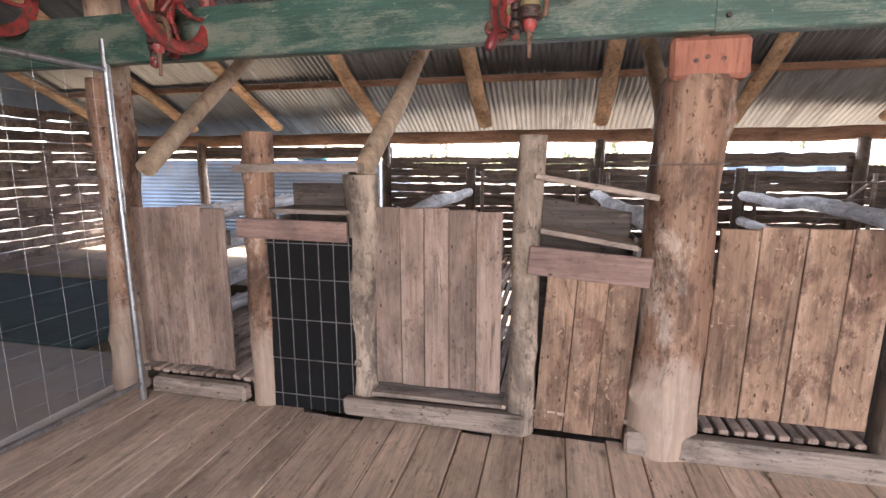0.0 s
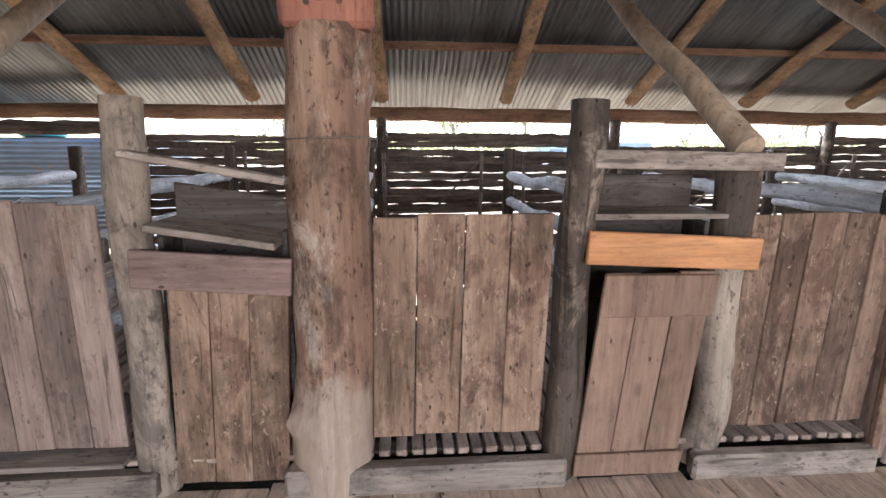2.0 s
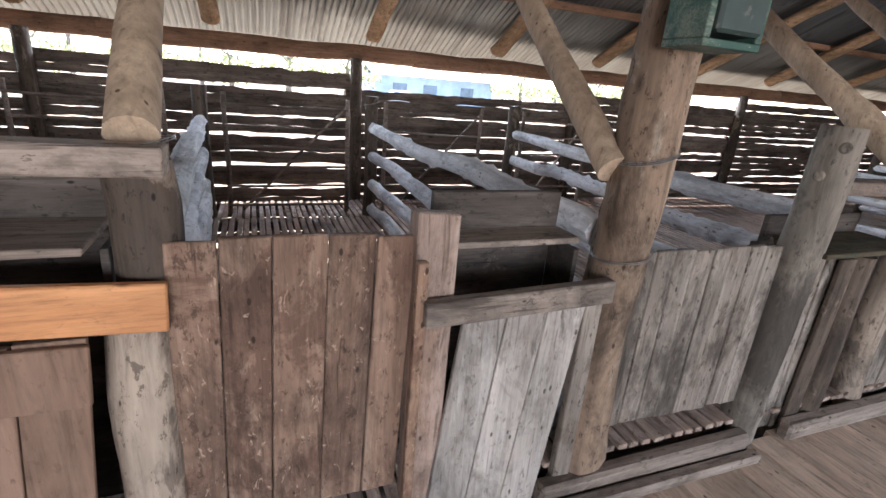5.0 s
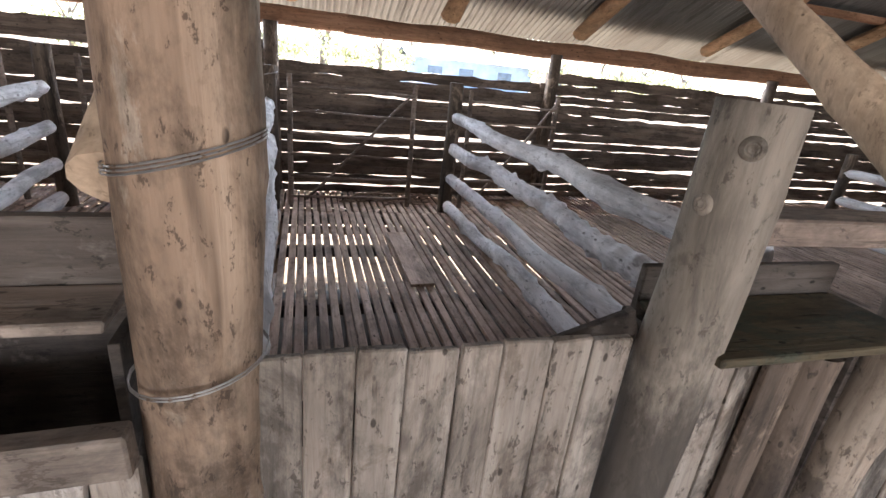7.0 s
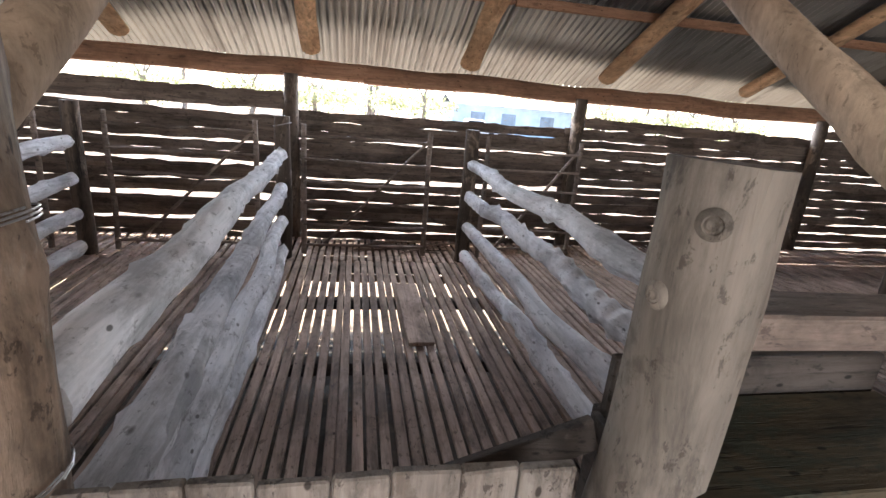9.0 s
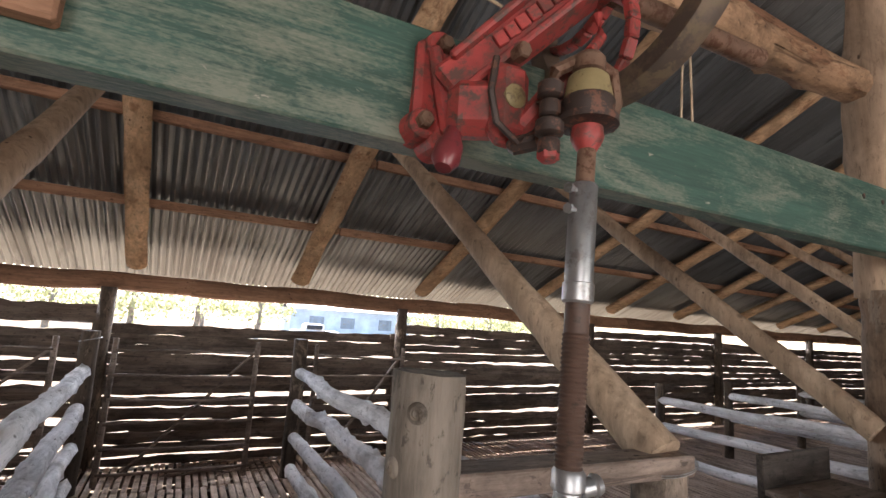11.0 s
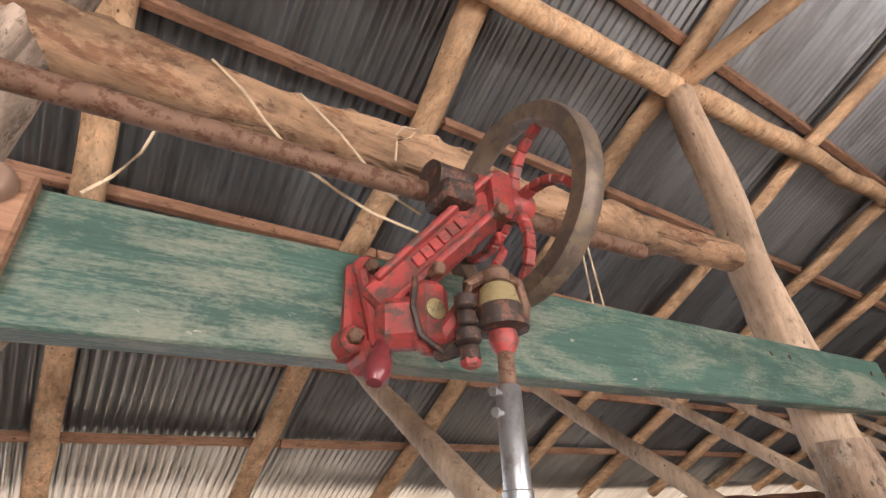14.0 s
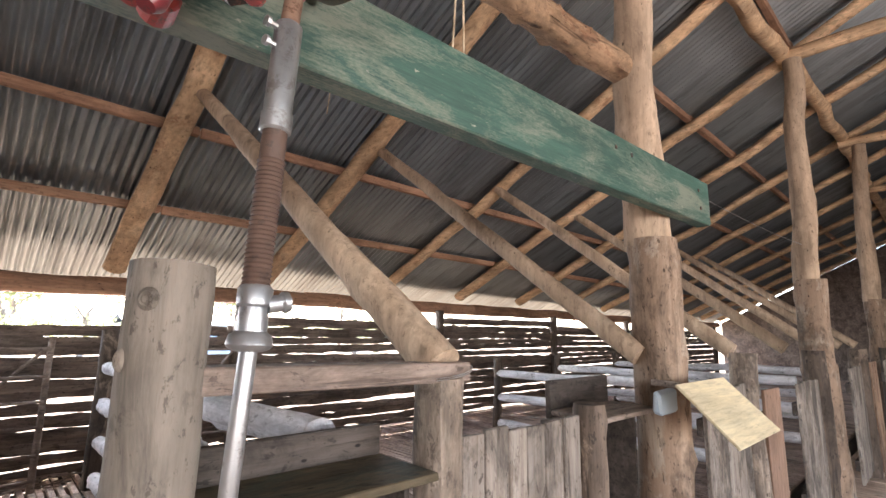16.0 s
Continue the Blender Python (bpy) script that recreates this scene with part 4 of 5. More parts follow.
# dividers of the farther pens
for i, (x, y) in enumerate(((9.92, 5.68), (11.6, 5.85), (13.6, 5.9))):
    bm = fresh()
    log(bm, (x, y, PEN_Z), (x, y, 1.2), 0.06, 0.055, 8, 10, 0.01, 0.06, seed=i + 500)
    single("pen_post", bm, POST_DARK, (x, y, PEN_Z), "grey weathered round post of the farther pens", "post", "pen divider posts", smooth=True)
    for j, z in enumerate((1.0, 0.7, 0.38)):
        bm = fresh()
        log(bm, (x, y, z), (x + 0.1, 2.75, z + 0.03), 0.05, 0.06, 20, 10, 0.02, 0.07, seed=j + 520 + i * 5)
        single("pen_rail", bm, RAIL, (x, y, z), "peeled grey log rail of the farther pens", "rail", "pen rails", smooth=True)

# ---- overhead machine beam ----
BEAM_Y0, BEAM_Y1, BEAM_Z0, BEAM_Z1 = 2.45, 2.53, 2.13, 2.40
beam = thing("machine_beam", (2.0, 2.5, BEAM_Z0), "long green-painted beam, flaking, bolted to the posts", "beam")
for p, q in (((-8.5, 2.50, 2.265), (0.66, 2.50, 2.265)), ((0.664, 2.545, 2.265), (4.05, 2.545, 2.265)), ((4.053, 2.545, 2.283), (8.1, 2.449, 2.336))):
    bm = fresh()
    beam_between(bm, p, q, 0.085, 0.275 if q[0] > 5 else 0.27, 0.006)
    part("timber", bm, GREEN, beam)
for x, z in ((7.93, 2.393), (7.945, 2.284), (6.93, 2.392), (7.085, 2.393), (0.72, 2.33), (0.72, 2.2), (-2.9, 2.22), (4.3, 2.35)):
    bm = fresh()
    lathe(bm, (x, (2.448 if x < 0.6 else 2.49 if x < 4.7 else 2.49 - 0.0258 * (x - 4.7)), z), (0, 1, 0), [(0, 0.011), (0.008, 0.013), (0.014, 0.013)], 8)
    part("bolt", bm, GREASE, beam)

# upper plate on the tall posts and the heavy log above the beam
PLATE_PTS = [(-9.0, 2.62), (-5.9, 2.62), (-2.75, 2.62), (0.67, 2.63), (4.13, 2.65), (7.48, 2.55), (10.8, 2.38), (14.2, 2.3), (17.6, 2.3), (21.2, 2.3), (25.8, 2.3)]
for i in range(len(PLATE_PTS) - 1):
    bm = fresh()
    (xa, ya), (xb, yb) = PLATE_PTS[i], PLATE_PTS[i + 1]
    log(bm, (xa - 0.03, ya, roof_z(ya) - 0.06), (xb + 0.03, yb, roof_z(yb) - 0.06), 0.085, 0.08, 18, 12, 0.025, 0.09, seed=i + 620, knob=0.5)
    single("post_plate", bm, RAFTER, (xa, ya, 4.4), "crooked peeled log plate carried by tall posts", "beam", "post plates", kind="structure", smooth=True)
bm = fresh()
log(bm, (4.12, 2.66, 2.945), (7.66, 2.66, 3.13), 0.095, 0.085, 110, 32, 0.03, 0.11, seed=640, knob=0.9, ring=0.0)
single("cross_log", bm, PLATE, (5.5, 2.65, 2.9), "crooked split-grained log above the green beam", "log", smooth=True)

# tie beams across the shed from the tall posts
for i, (x, y) in enumerate(((-2.8, 2.6), (0.67, 2.6), (4.1, 2.62), (7.5, 2.54), (10.8, 2.38), (14.2, 2.3), (17.6, 2.3))):
    bm = fresh()
    log(bm, (x, y + 0.05, 4.5), (x + 0.02, -2.9, 4.5), 0.07, 0.065, 20, 12, 0.02, 0.08, seed=i + 660, knob=0.4)
    single("tie_beam", bm, RAFTER, (x, y, 4.5), "peeled round tie beam across the shed", "beam", "tie beams", smooth=True)

# ---- line shaft ----
SH_Y, SH_Z = 2.26, 2.55
bm = fresh()
lathe(bm, (-8.4, SH_Y, SH_Z - 0.03), (1, 0, 0), [(0, 0.028), (11.9, 0.028)], 14)
single("line_shaft", bm, RUST, (0, SH_Y, SH_Z), "rusty steel drive shaft hung along the beam", "shaft", smooth=True)
bm = fresh()
lathe(bm, (3.9, 2.362, 2.53), (1.98, -0.11, 0.01), [(0, 0.026), (0.25, 0.0275), (0.9, 0.026), (1.98, 0.0265)], 18)
single("line_shaft", bm, RUST, (4.9, 2.3, 2.53), "pitted rusty drive shaft through the gear's bearing", "shaft", smooth=True)


def shearing_gear(x, full, wheel_x=0.29, wheel_z=2.555):
    """A red cast overhead shearing gear bolted to the beam, with its friction wheel on the shaft."""
    th = thing("shearing_gear", (x, BEAM_Y0, BEAM_Z0 + 0.1), "red cast-iron overhead shearing gear, chipped and greasy", "shearing machine", "shearing gears")
    # mounting foot on the beam
    bm = fresh()
    box(bm, x - 0.095, x - 0.015, 2.448, 2.498, 2.165, 2.385, 0.014, 0.008)
    for z, dx, r in ((2.368, -0.05, 0.038), (2.19, -0.08, 0.034), (2.29, -0.03, 0.036), (2.165, -0.035, 0.034)):
        lathe(bm, (x + dx, 2.428, z), (0, 1, 0), [(0, r * 0.8), (0.006, r * 0.95), (0.03, r), (0.07, r * 1.1)], 16)
    beam_between(bm, (x - 0.07, 2.43, 2.36), (x - 0.03, 2.42, 2.17), 0.03, 0.03, 0.008)
    foot = part("foot_plate", bm, RED, th)
    for z, dx in ((2.368, -0.05), (2.19, -0.085)):
        bm = fresh()
        lathe(bm, (x + dx, 2.404, z), (0, 1, 0), [(0, 0.014), (0.006, 0.018), (0.026, 0.018)], 6)
        part("bolt", bm, RUST, foot, "rusty hexagon bolt")
    # casting that reaches from the foot out and up to the shaft
    bm = fresh()
    beam_between(bm, (x - 0.055, 2.40, 2.262), (x + 0.175, 2.215, 2.51), 0.045, 0.085, 0.012)
    arm = part("arm", bm, RED, th)
    for p, q in (((x - 0.045, 2.385, 2.31), (x + 0.175, 2.2, 2.558)), ((x - 0.035, 2.385, 2.225), (x + 0.185, 2.2, 2.462))):
        bm = fresh()
        beam_between(bm, p, q, 0.075, 0.017, 0.005)
        part("rib", bm, RED, arm, "raised red rib of the arm")
    bm = fresh()
    box(bm, x + 0.15, x + 0.22, 2.165, 2.25, 2.44, 2.575, 0.018, 0.003)
    part("head", bm, RED, arm, "squared red head of the arm")
    bm = fresh()
    for k in range(6):
        a = 0.3 + 0.07 * k
        p = Vector((x - 0.055, 2.40, 2.262)).lerp(Vector((x + 0.175, 2.215, 2.51)), a)
        beam_between(bm, p + Vector((-0.006, -0.030, 0.004)), p + Vector((0.012, -0.04, 0.018)), 0.012, 0.03, 0.002)
    part("raised_lettering", bm, RED, arm, "worn raised marks cast in the arm")
    for a, dz in ((0.42, -0.055), (0.95, -0.05)):
        p = Vector((x - 0.055, 2.365, 2.262)).lerp(Vector((x + 0.175, 2.185, 2.51)), a)
        bm = fresh()
        lathe(bm, (p.x, p.y - 0.03, p.z + dz), (0, 1, 0), [(0, 0.015), (0.005, 0.018), (0.03, 0.018)], 6)
        part("bolt", bm, RUST, arm, "rusty hexagon bolt")
    # lower swinging bracket
    bm = fresh()
    beam_between(bm, (x - 0.06, 2.37, 2.20), (x + 0.03, 2.31, 2.20), 0.07, 0.115, 0.024)
    br = part("swing_bracket", bm, RED, th)
    bm = fresh()
    box(bm, x - 0.01, x + 0.075, 2.27, 2.33, 2.125, 2.29, 0.022, 0.006)
    part("cheek", bm, RED, br, "worn red cheek plate")
    bm = fresh()
    lathe(bm, (x + 0.03, 2.262, 2.215), (0, 1, 0), [(0, 0.016), (0.006, 0.024), (0.012, 0.024)], 12)
    part("pivot", bm, BRASS, br, "greasy brass-coloured pivot", smooth=True)
    bm = fresh()
    beam_between(bm, (x + 0.05, 2.29, 2.15), (x + 0.13, 2.23, 2.28), 0.045, 0.045, 0.014)
    part("strut", bm, RED, br, "red strut")
    bm = fresh()
    beam_between(bm, (x + 0.03, 2.29, 2.12), (x + 0.085, 2.24, 2.135), 0.04, 0.03, 0.01)
    part("lug", bm, GREASE, br, "greasy lug")
    bm = fresh()
    tube(bm, [(x - 0.02, 2.265, 2.275), (x - 0.03, 2.262, 2.205), (x - 0.015, 2.262, 2.15), (x + 0.03, 2.26, 2.122), (x + 0.07, 2.258, 2.15), (x + 0.09, 2.25, 2.21)], 0.007, 6)
    part("grease_seam", bm, GREASE, br, "black greasy seam")
    bm = fresh()
    lathe(bm, (x - 0.045, 2.36, 2.165), (-0.35, -0.25, -1), [(0, 0.016), (0.03, 0.018), (0.05, 0.027), (0.085, 0.028), (0.105, 0.016)], 14)
    part("stop_knob", bm, MAROON, th, "dark glossy maroon pear-shaped knob", smooth=True)
    # shaft bearing block
    bm = fresh()
    log(bm, (x + 0.03, SH_Y, SH_Z), (x + 0.14, SH_Y, SH_Z + 0.005), 0.052, 0.05, 8, 16, 0.004, 0.16, seed=3)
    box(bm, x + 0.03, x + 0.12, 2.20, 2.30, 2.47, 2.53, 0.012, 0.006)
    part("bearing", bm, GREASE, th, "black greasy shaft bearing", smooth=True)
    # friction wheel across the shaft
    wx = x + wheel_x
    R = 0.285
    bm = fresh()
    seg = 56
    prof = [(-0.028, R - 0.05), (-0.03, R - 0.006), (-0.022, R), (0.022, R), (0.03, R - 0.006), (0.028, R - 0.05), (0.008, R - 0.066), (-0.008, R - 0.066)]
    rows = [[bm.verts.new((wx + d, SH_Y + math.cos(2 * math.pi * j / seg) * r, wheel_z + math.sin(2 * math.pi * j / seg) * r)) for d, r in prof] for j in range(seg)]
    for j in range(seg):
        for k in range(len(prof)):
            bm.faces.new((rows[j][k], rows[j][(k + 1) % len(prof)], rows[(j + 1) % seg][(k + 1) % len(prof)], rows[(j + 1) % seg][k]))
    bmesh.ops.recalc_face_normals(bm, faces=bm.faces)
    wheel = part("friction_wheel", bm, TYRE if full else RED, th, "friction wheel with a dark worn rim" if full else "red spoked wheel", smooth=True)
    bm = fresh()
    lathe(bm, (wx - 0.06, SH_Y, wheel_z), (1, 0, 0), [(0, 0.034), (0.02, 0.045), (0.09, 0.045), (0.11, 0.034)], 18)
    part("hub", bm, RED, wheel, "red wheel hub", smooth=True)
    for k in range(5):
        th0 = 2 * math.pi * k / 5 + 0.5
        pts = []
        for q in range(6):
            rr = 0.04 + (R - 0.095) * q / 5
            aa = th0 + 0.5 * (q / 5) ** 1.5
            pts.append((wx, SH_Y + math.cos(aa) * rr, wheel_z + math.sin(aa) * rr))
        bm = fresh()
        for q in range(5):
            beam_between(bm, pts[q], pts[q + 1], 0.022, 0.034 - 0.002 * q, 0.004, up=(1, 0, 0))
        part("spoke", bm, RED, wheel, "curved red spoke")
    # clutch: fork, leather cone, flange and spindle
    cx, cy = x + 0.115, 2.17
    bm = fresh()
    lathe(bm, (cx, cy, 2.238), (0, 0, -1), [(0, 0.03), (0.006, 0.036), (0.042, 0.043), (0.048, 0.043)], 22)
    part("cone", bm, BRASS, th, "olive leather friction cone", smooth=True)
    bm = fresh()
    lathe(bm, (cx, cy, 2.192), (0, 0, -1), [(0, 0.044), (0.006, 0.047), (0.032, 0.044), (0.036, 0.054), (0.048, 0.054), (0.052, 0.03)], 22)
    part("flange", bm, GREASE, th, smooth=True)
    bm = fresh()
    lathe(bm, (cx, cy, 2.141), (0, 0, -1), [(0, 0.027), (0.02, 0.029), (0.032, 0.024), (0.045, 0.016)], 18)
    part("collar", bm, RED, th, "red collar", smooth=True)
    bm = fresh()
    lathe(bm, (cx, cy, 2.278), (0, 0, -1), [(0, 0.022), (0.01, 0.03), (0.032, 0.028), (0.036, 0.02)], 14)
    tube(bm, [(cx + 0.015, cy, 2.268), (cx + 0.052, cy - 0.005, 2.255), (cx + 0.068, cy, 2.205), (cx + 0.06, cy + 0.01, 2.155)], 0.013, 8)
    tube(bm, [(cx - 0.015, cy + 0.01, 2.268), (cx - 0.05, cy + 0.03, 2.245), (cx - 0.06, cy + 0.05, 2.185)], 0.013, 8)
    part("fork", bm, RUST, th, "rust-brown fork", smooth=True)
    bm = fresh()
    tube(bm, [(cx + 0.02, cy + 0.02, 2.300), (cx + 0.06, cy + 0.03, 2.350), (cx + 0.07, cy + 0.05, 2.410)], 0.011, 8)
    part("link", bm, RED, th, smooth=True)
    bm = fresh()
    for z, r in ((2.220, 0.024), (2.185, 0.02), (2.150, 0.026), (2.115, 0.02)):
        lathe(bm, (x + 0.055, 2.20, z), (0, 0, -1), [(0, r * 0.8), (0.005, r), (0.026, r), (0.03, r * 0.8)], 10)
    part("adjuster", bm, GREASE, th, smooth=True)
    bm = fresh()
    lathe(bm, (x + 0.055, 2.20, 2.09), (0, 0, -1), [(0, 0.02), (0.012, 0.02), (0.018, 0.012)], 6)
    part("adjuster_nut", bm, RED, th, "faded red nut")
    if not full:
        bm = fresh()
        lathe(bm, (cx, cy, 2.13), (0, 0, -1), [(0, 0.014), (0.06, 0.014), (0.07, 0.009), (0.14, 0.009)], 10)
        part("spindle", bm, RUST, th, "bare steel spindle", smooth=True)
    return th


shearing_gear(5.07, True)
gear = shearing_gear(-0.245, False)
shearing_gear(-2.08, False, 0.15, 2.4)
for x in (-3.45, 3.12):
    copy_thing(gear, Matrix.Translation((x, BEAM_Y0, BEAM_Z0 + 0.1)))

# ---- the down tube that hangs from the gear ----
tube_thing = thing("down_tube", (5.2, 2.165, 1.2), "jointed down tube hanging from the shearing gear", "down tube")
bm = fresh()
lathe(bm, (5.186, 2.17, 2.115), (-0.015, -0.01, -0.12), [(0, 0.016), (0.11, 0.016)], 14)
part("spindle", bm, RUST, tube_thing, "rusty steel spindle", smooth=True)
bm = fresh()
lathe(bm, (5.176, 2.165, 2.035), (-0.06, -0.02, -1), [(0, 0.02), (0.004, 0.0235), (0.17, 0.0235), (0.172, 0.026), (0.2, 0.026), (0.204, 0.022)], 18)
sleeve = part("sleeve", bm, GALV, tube_thing, "bright galvanised sleeve", smooth=True)
for z in (2.02, 1.985):
    bm = fresh()
    lathe(bm, (5.155, 2.16, z), (-1, -0.2, 0), [(0, 0.005), (0.016, 0.005), (0.017, 0.009), (0.024, 0.009)], 8)
    part("wing_screw", bm, GALV, sleeve)
bm = fresh()
prof = []
for k in range(72):
    prof.append((0.262 * k / 71, 0.0198 + (0.0024 if k % 2 else 0) * (1 if k > 14 else 0.3)))
lathe(bm, (5.164, 2.16, 1.835), (-0.05, -0.01, -1), prof, 14)
part("flexible_cover", bm, HOSE, tube_thing, "brown flexible cover", smooth=True)
bm = fresh()
lathe(bm, (5.152, 2.157, 1.58), (-0.04, 0, -1), [(0, 0.021), (0.006, 0.026), (0.03, 0.026), (0.034, 0.021), (0.05, 0.023), (0.07, 0.023), (0.076, 0.031), (0.09, 0.034), (0.096, 0.03), (0.1, 0.019)], 16)
joint = part("elbow_joint", bm, GALV, tube_thing, "worn plated elbow joint", smooth=True)
bm = fresh()
lathe(bm, (5.168, 2.148, 1.55), (1, -0.2, 0.2), [(0, 0.014), (0.02, 0.014), (0.024, 0.018), (0.034, 0.015)], 10)
part("lug", bm, GALV, joint, smooth=True)
bm = fresh()
lathe(bm, (5.148, 2.157, 1.483), (-0.06, 0, -1), [(0, 0.0135), (0.30, 0.0135), (0.31, 0.008)], 14)
part("lower_tube", bm, GALV, tube_thing, "thin galvanised lower tube", smooth=True)

# ---- twine tied to the log ----
def twine(pts, label):
    bm = fresh()
    tube(bm, pts, 0.004, 5)
    single("twine", bm, TWINE, pts[0], label, "twine", "loops of twine", smooth=True)


def sag(p, q, drop, n=10):
    return [Vector(p).lerp(Vector(q), k / n) - Vector((0, 0, drop * 4 * (k / n) * (1 - k / n))) for k in range(n + 1)]


twine(sag((5.95, 2.52, 2.93), (5.90, 2.5, 2.42), 0.0), "double pale twine hanging behind the beam")
twine(sag((5.97, 2.52, 2.93), (5.96, 2.5, 2.42), 0.0), "double pale twine hanging behind the beam")
twine(sag((5.2, 2.54, 2.415), (7.3, 2.54, 2.43), 0.0), "thin line stretched along the beam's top")

twine([(4.592, 2.57, 3.009), (4.685, 2.55, 2.913), (4.747, 2.5, 2.781), (4.842, 2.42, 2.601), (4.924, 2.4, 2.543), (5.005, 2.38, 2.493), (5.119, 2.36, 2.459)], "pale twine looped from the log to the shaft")
twine([(4.844, 2.57, 3.007), (4.971, 2.55, 2.884), (5.072, 2.42, 2.599), (5.13, 2.36, 2.516)], "pale twine looped from the log to the shaft")
twine([(5.162, 2.55, 2.962), (5.193, 2.545, 3.011), (5.252, 2.55, 3.03), (5.213, 2.545, 2.969), (5.165, 2.545, 2.934), (5.155, 2.54, 2.842)], "knotted pale twine hanging from the log")
twine([(4.433, 2.5, 2.435), (4.473, 2.5, 2.493), (4.507, 2.5, 2.571), (4.521, 2.5, 2.659)], "loose end of thin wire by the log")

# ---- knots, wire ties and oddments ----
def wire_ring(x, y, z, r, label, tilt=0.05, turns=2):
    pts = []
    for k in range(24 * turns + 1):
        aa = 2 * math.pi * k / 24
        pts.append((x + math.cos(aa) * r, y + math.sin(aa) * r, z + tilt * math.cos(aa) + 0.006 * k / 24))
    bm = fresh()
    tube(bm, pts, 0.0017, 5)
    single("wire_tie", bm, WIRE, (x, y, z), label, "wire", "wire ties", smooth=True)


wire_ring(0.655, 2.69, 1.545, 0.181, "wire tied round the thick trunk post", 0.004, 1)
wire_ring(4.078, 2.665, 1.50, 0.118, "twisted wire tied round the trunk post", 0.03, 3)
wire_ring(4.07, 2.665, 1.12, 0.117, "twisted wire tied round the trunk post", 0.02, 2)
wire_ring(2.43, 2.70, 1.485, 0.105, "wire tied round a post and plank end", 0.02, 2)
wire_ring(6.04, 2.68, 1.37, 0.11, "wire tied round a post and plank end", 0.02, 2)
wire_ring(3.95, 6.7, 1.42, 0.082, "wire tied round a pen post", 0.02, 2)

bm = fresh()
beam_between(bm, (4.78, 2.79, 0.965), (5.10, 2.78, 1.085), 0.025, 0.08, 0.004)
single("dark_board", bm, DARK_X, (4.86, 2.79, 1.1), "black grimy board leaning behind the pen front", "board")

sticks = thing("stick_heap", (5.2, 7.15, PEN_Z), "small heap of thin dry sticks on the grating", "sticks")
for k in range(16):
    px, py, an = rnd(4.85, 5.55), rnd(6.95, 7.3), rnd(-0.5, 0.5)
    dx, dy = math.cos(an) * 0.3, math.sin(an) * 0.3
    bm = fresh()
    log(bm, (px - dx, py - dy, PEN_Z + 0.012 + 0.006 * (k % 4)), (px + dx, py + dy, PEN_Z + 0.012 + 0.008 * (k % 5)), 0.009, 0.006, 6, 6, 0.02, 0.1, seed=900 + k)
    part("stick", bm, GATE, sticks, smooth=True)

twine(sag((6.62, 4.6, 3.42), (6.6, 4.6, 3.18), 0.0), "knotted twine hanging from a rafter")
bm = fresh()
tube(bm, sag((7.9, 2.44, 2.385), (14.2, 2.3, 2.75), 0.12), 0.0025, 5)
single("wire_line", bm, WIRE, (7.9, 2.44, 2.385), "thin wire running on from the beam's end", "wire", smooth=True)

# ---- mesh gate at the end of the board ----
gate = thing("mesh_gate", (-2.66, 2.4, 0.05), "galvanised pipe gate with fine wire mesh, standing open", "gate")
GX, GA, GB = -2.62, 2.47, 0.2


def gate_pt(k, z):
    return (GX - 0.16 * k, GA + (GB - GA) * k, z)


bm = fresh()
tube(bm, [gate_pt(0, -0.0), gate_pt(0, 2.27)], 0.022, 12)
part("hinge_stile", bm, GALV, gate, smooth=True)
for z in (0.12, 2.1):
    bm = fresh()
    tube(bm, [gate_pt(0, z), gate_pt(1, z)], 0.017, 10)
    part("pipe", bm, GALV, gate, smooth=True)
bm = fresh()
for z in np.arange(0.27, 2.08, 0.15):
    tube(bm, [gate_pt(0, z), gate_pt(1, z)], 0.0009, 4)
for k in np.arange(0.04, 1.0, 0.07):
    tube(bm, [gate_pt(k, 0.12), gate_pt(k, 2.1)], 0.0009, 4)
part("mesh", bm, WIRE, gate, "fine wire mesh")

# switch box on the second tall post
th = thing("switch_box", (4.0, 2.42, 1.88), "black switch box with a white card in a green wooden frame", "switch box")
bm = fresh()
box(bm, 3.955, 4.135, 2.36, 2.54, 1.90, 2.12, 0.01)
part("case", bm, CASE, th)
bm = fresh()
for a in ((3.93, 3.955, 1.885, 2.13), (4.135, 4.16, 1.885, 2.13), (3.93, 4.16, 1.862, 1.885)):
    box(bm, a[0], a[1], 2.38, 2.54, a[2], a[3], 0.003)
part("surround", bm, GREEN, th, "green wooden surround")
bm = fresh()
box(bm, 4.035, 4.085, 2.352, 2.357, 2.0, 2.1, 0)
part("card", bm, WHITE, th, "small white card")

# socket on a board at the beam's end of the second tall post
th = thing("power_socket", (4.26, 2.42, 2.4), "brown porcelain sockets on a wooden board", "socket")
bm = fresh()
box(bm, 4.16, 4.375, 2.455, 2.5, 2.2, 2.43, 0.006, 0.003)
part("board", bm, PURLIN, th)
for z in (2.385, 2.285):
    bm = fresh()
    lathe(bm, (4.315, 2.456, z), (0, -1, 0), [(0, 0.04), (0.012, 0.04), (0.028, 0.034), (0.034, 0.026)], 22)
    s = part("socket", bm, BROWN, th, "round brown socket", smooth=True)
    bm = fresh()
    for dx, dz in ((-0.01, 0.008), (0.01, 0.008), (0.0, -0.012)):
        box(bm, 4.315 + dx - 0.003, 4.315 + dx + 0.003, 2.418, 2.422, z + dz - 0.005, z + dz + 0.005, 0)
    part("slot", bm, GREASE, s)

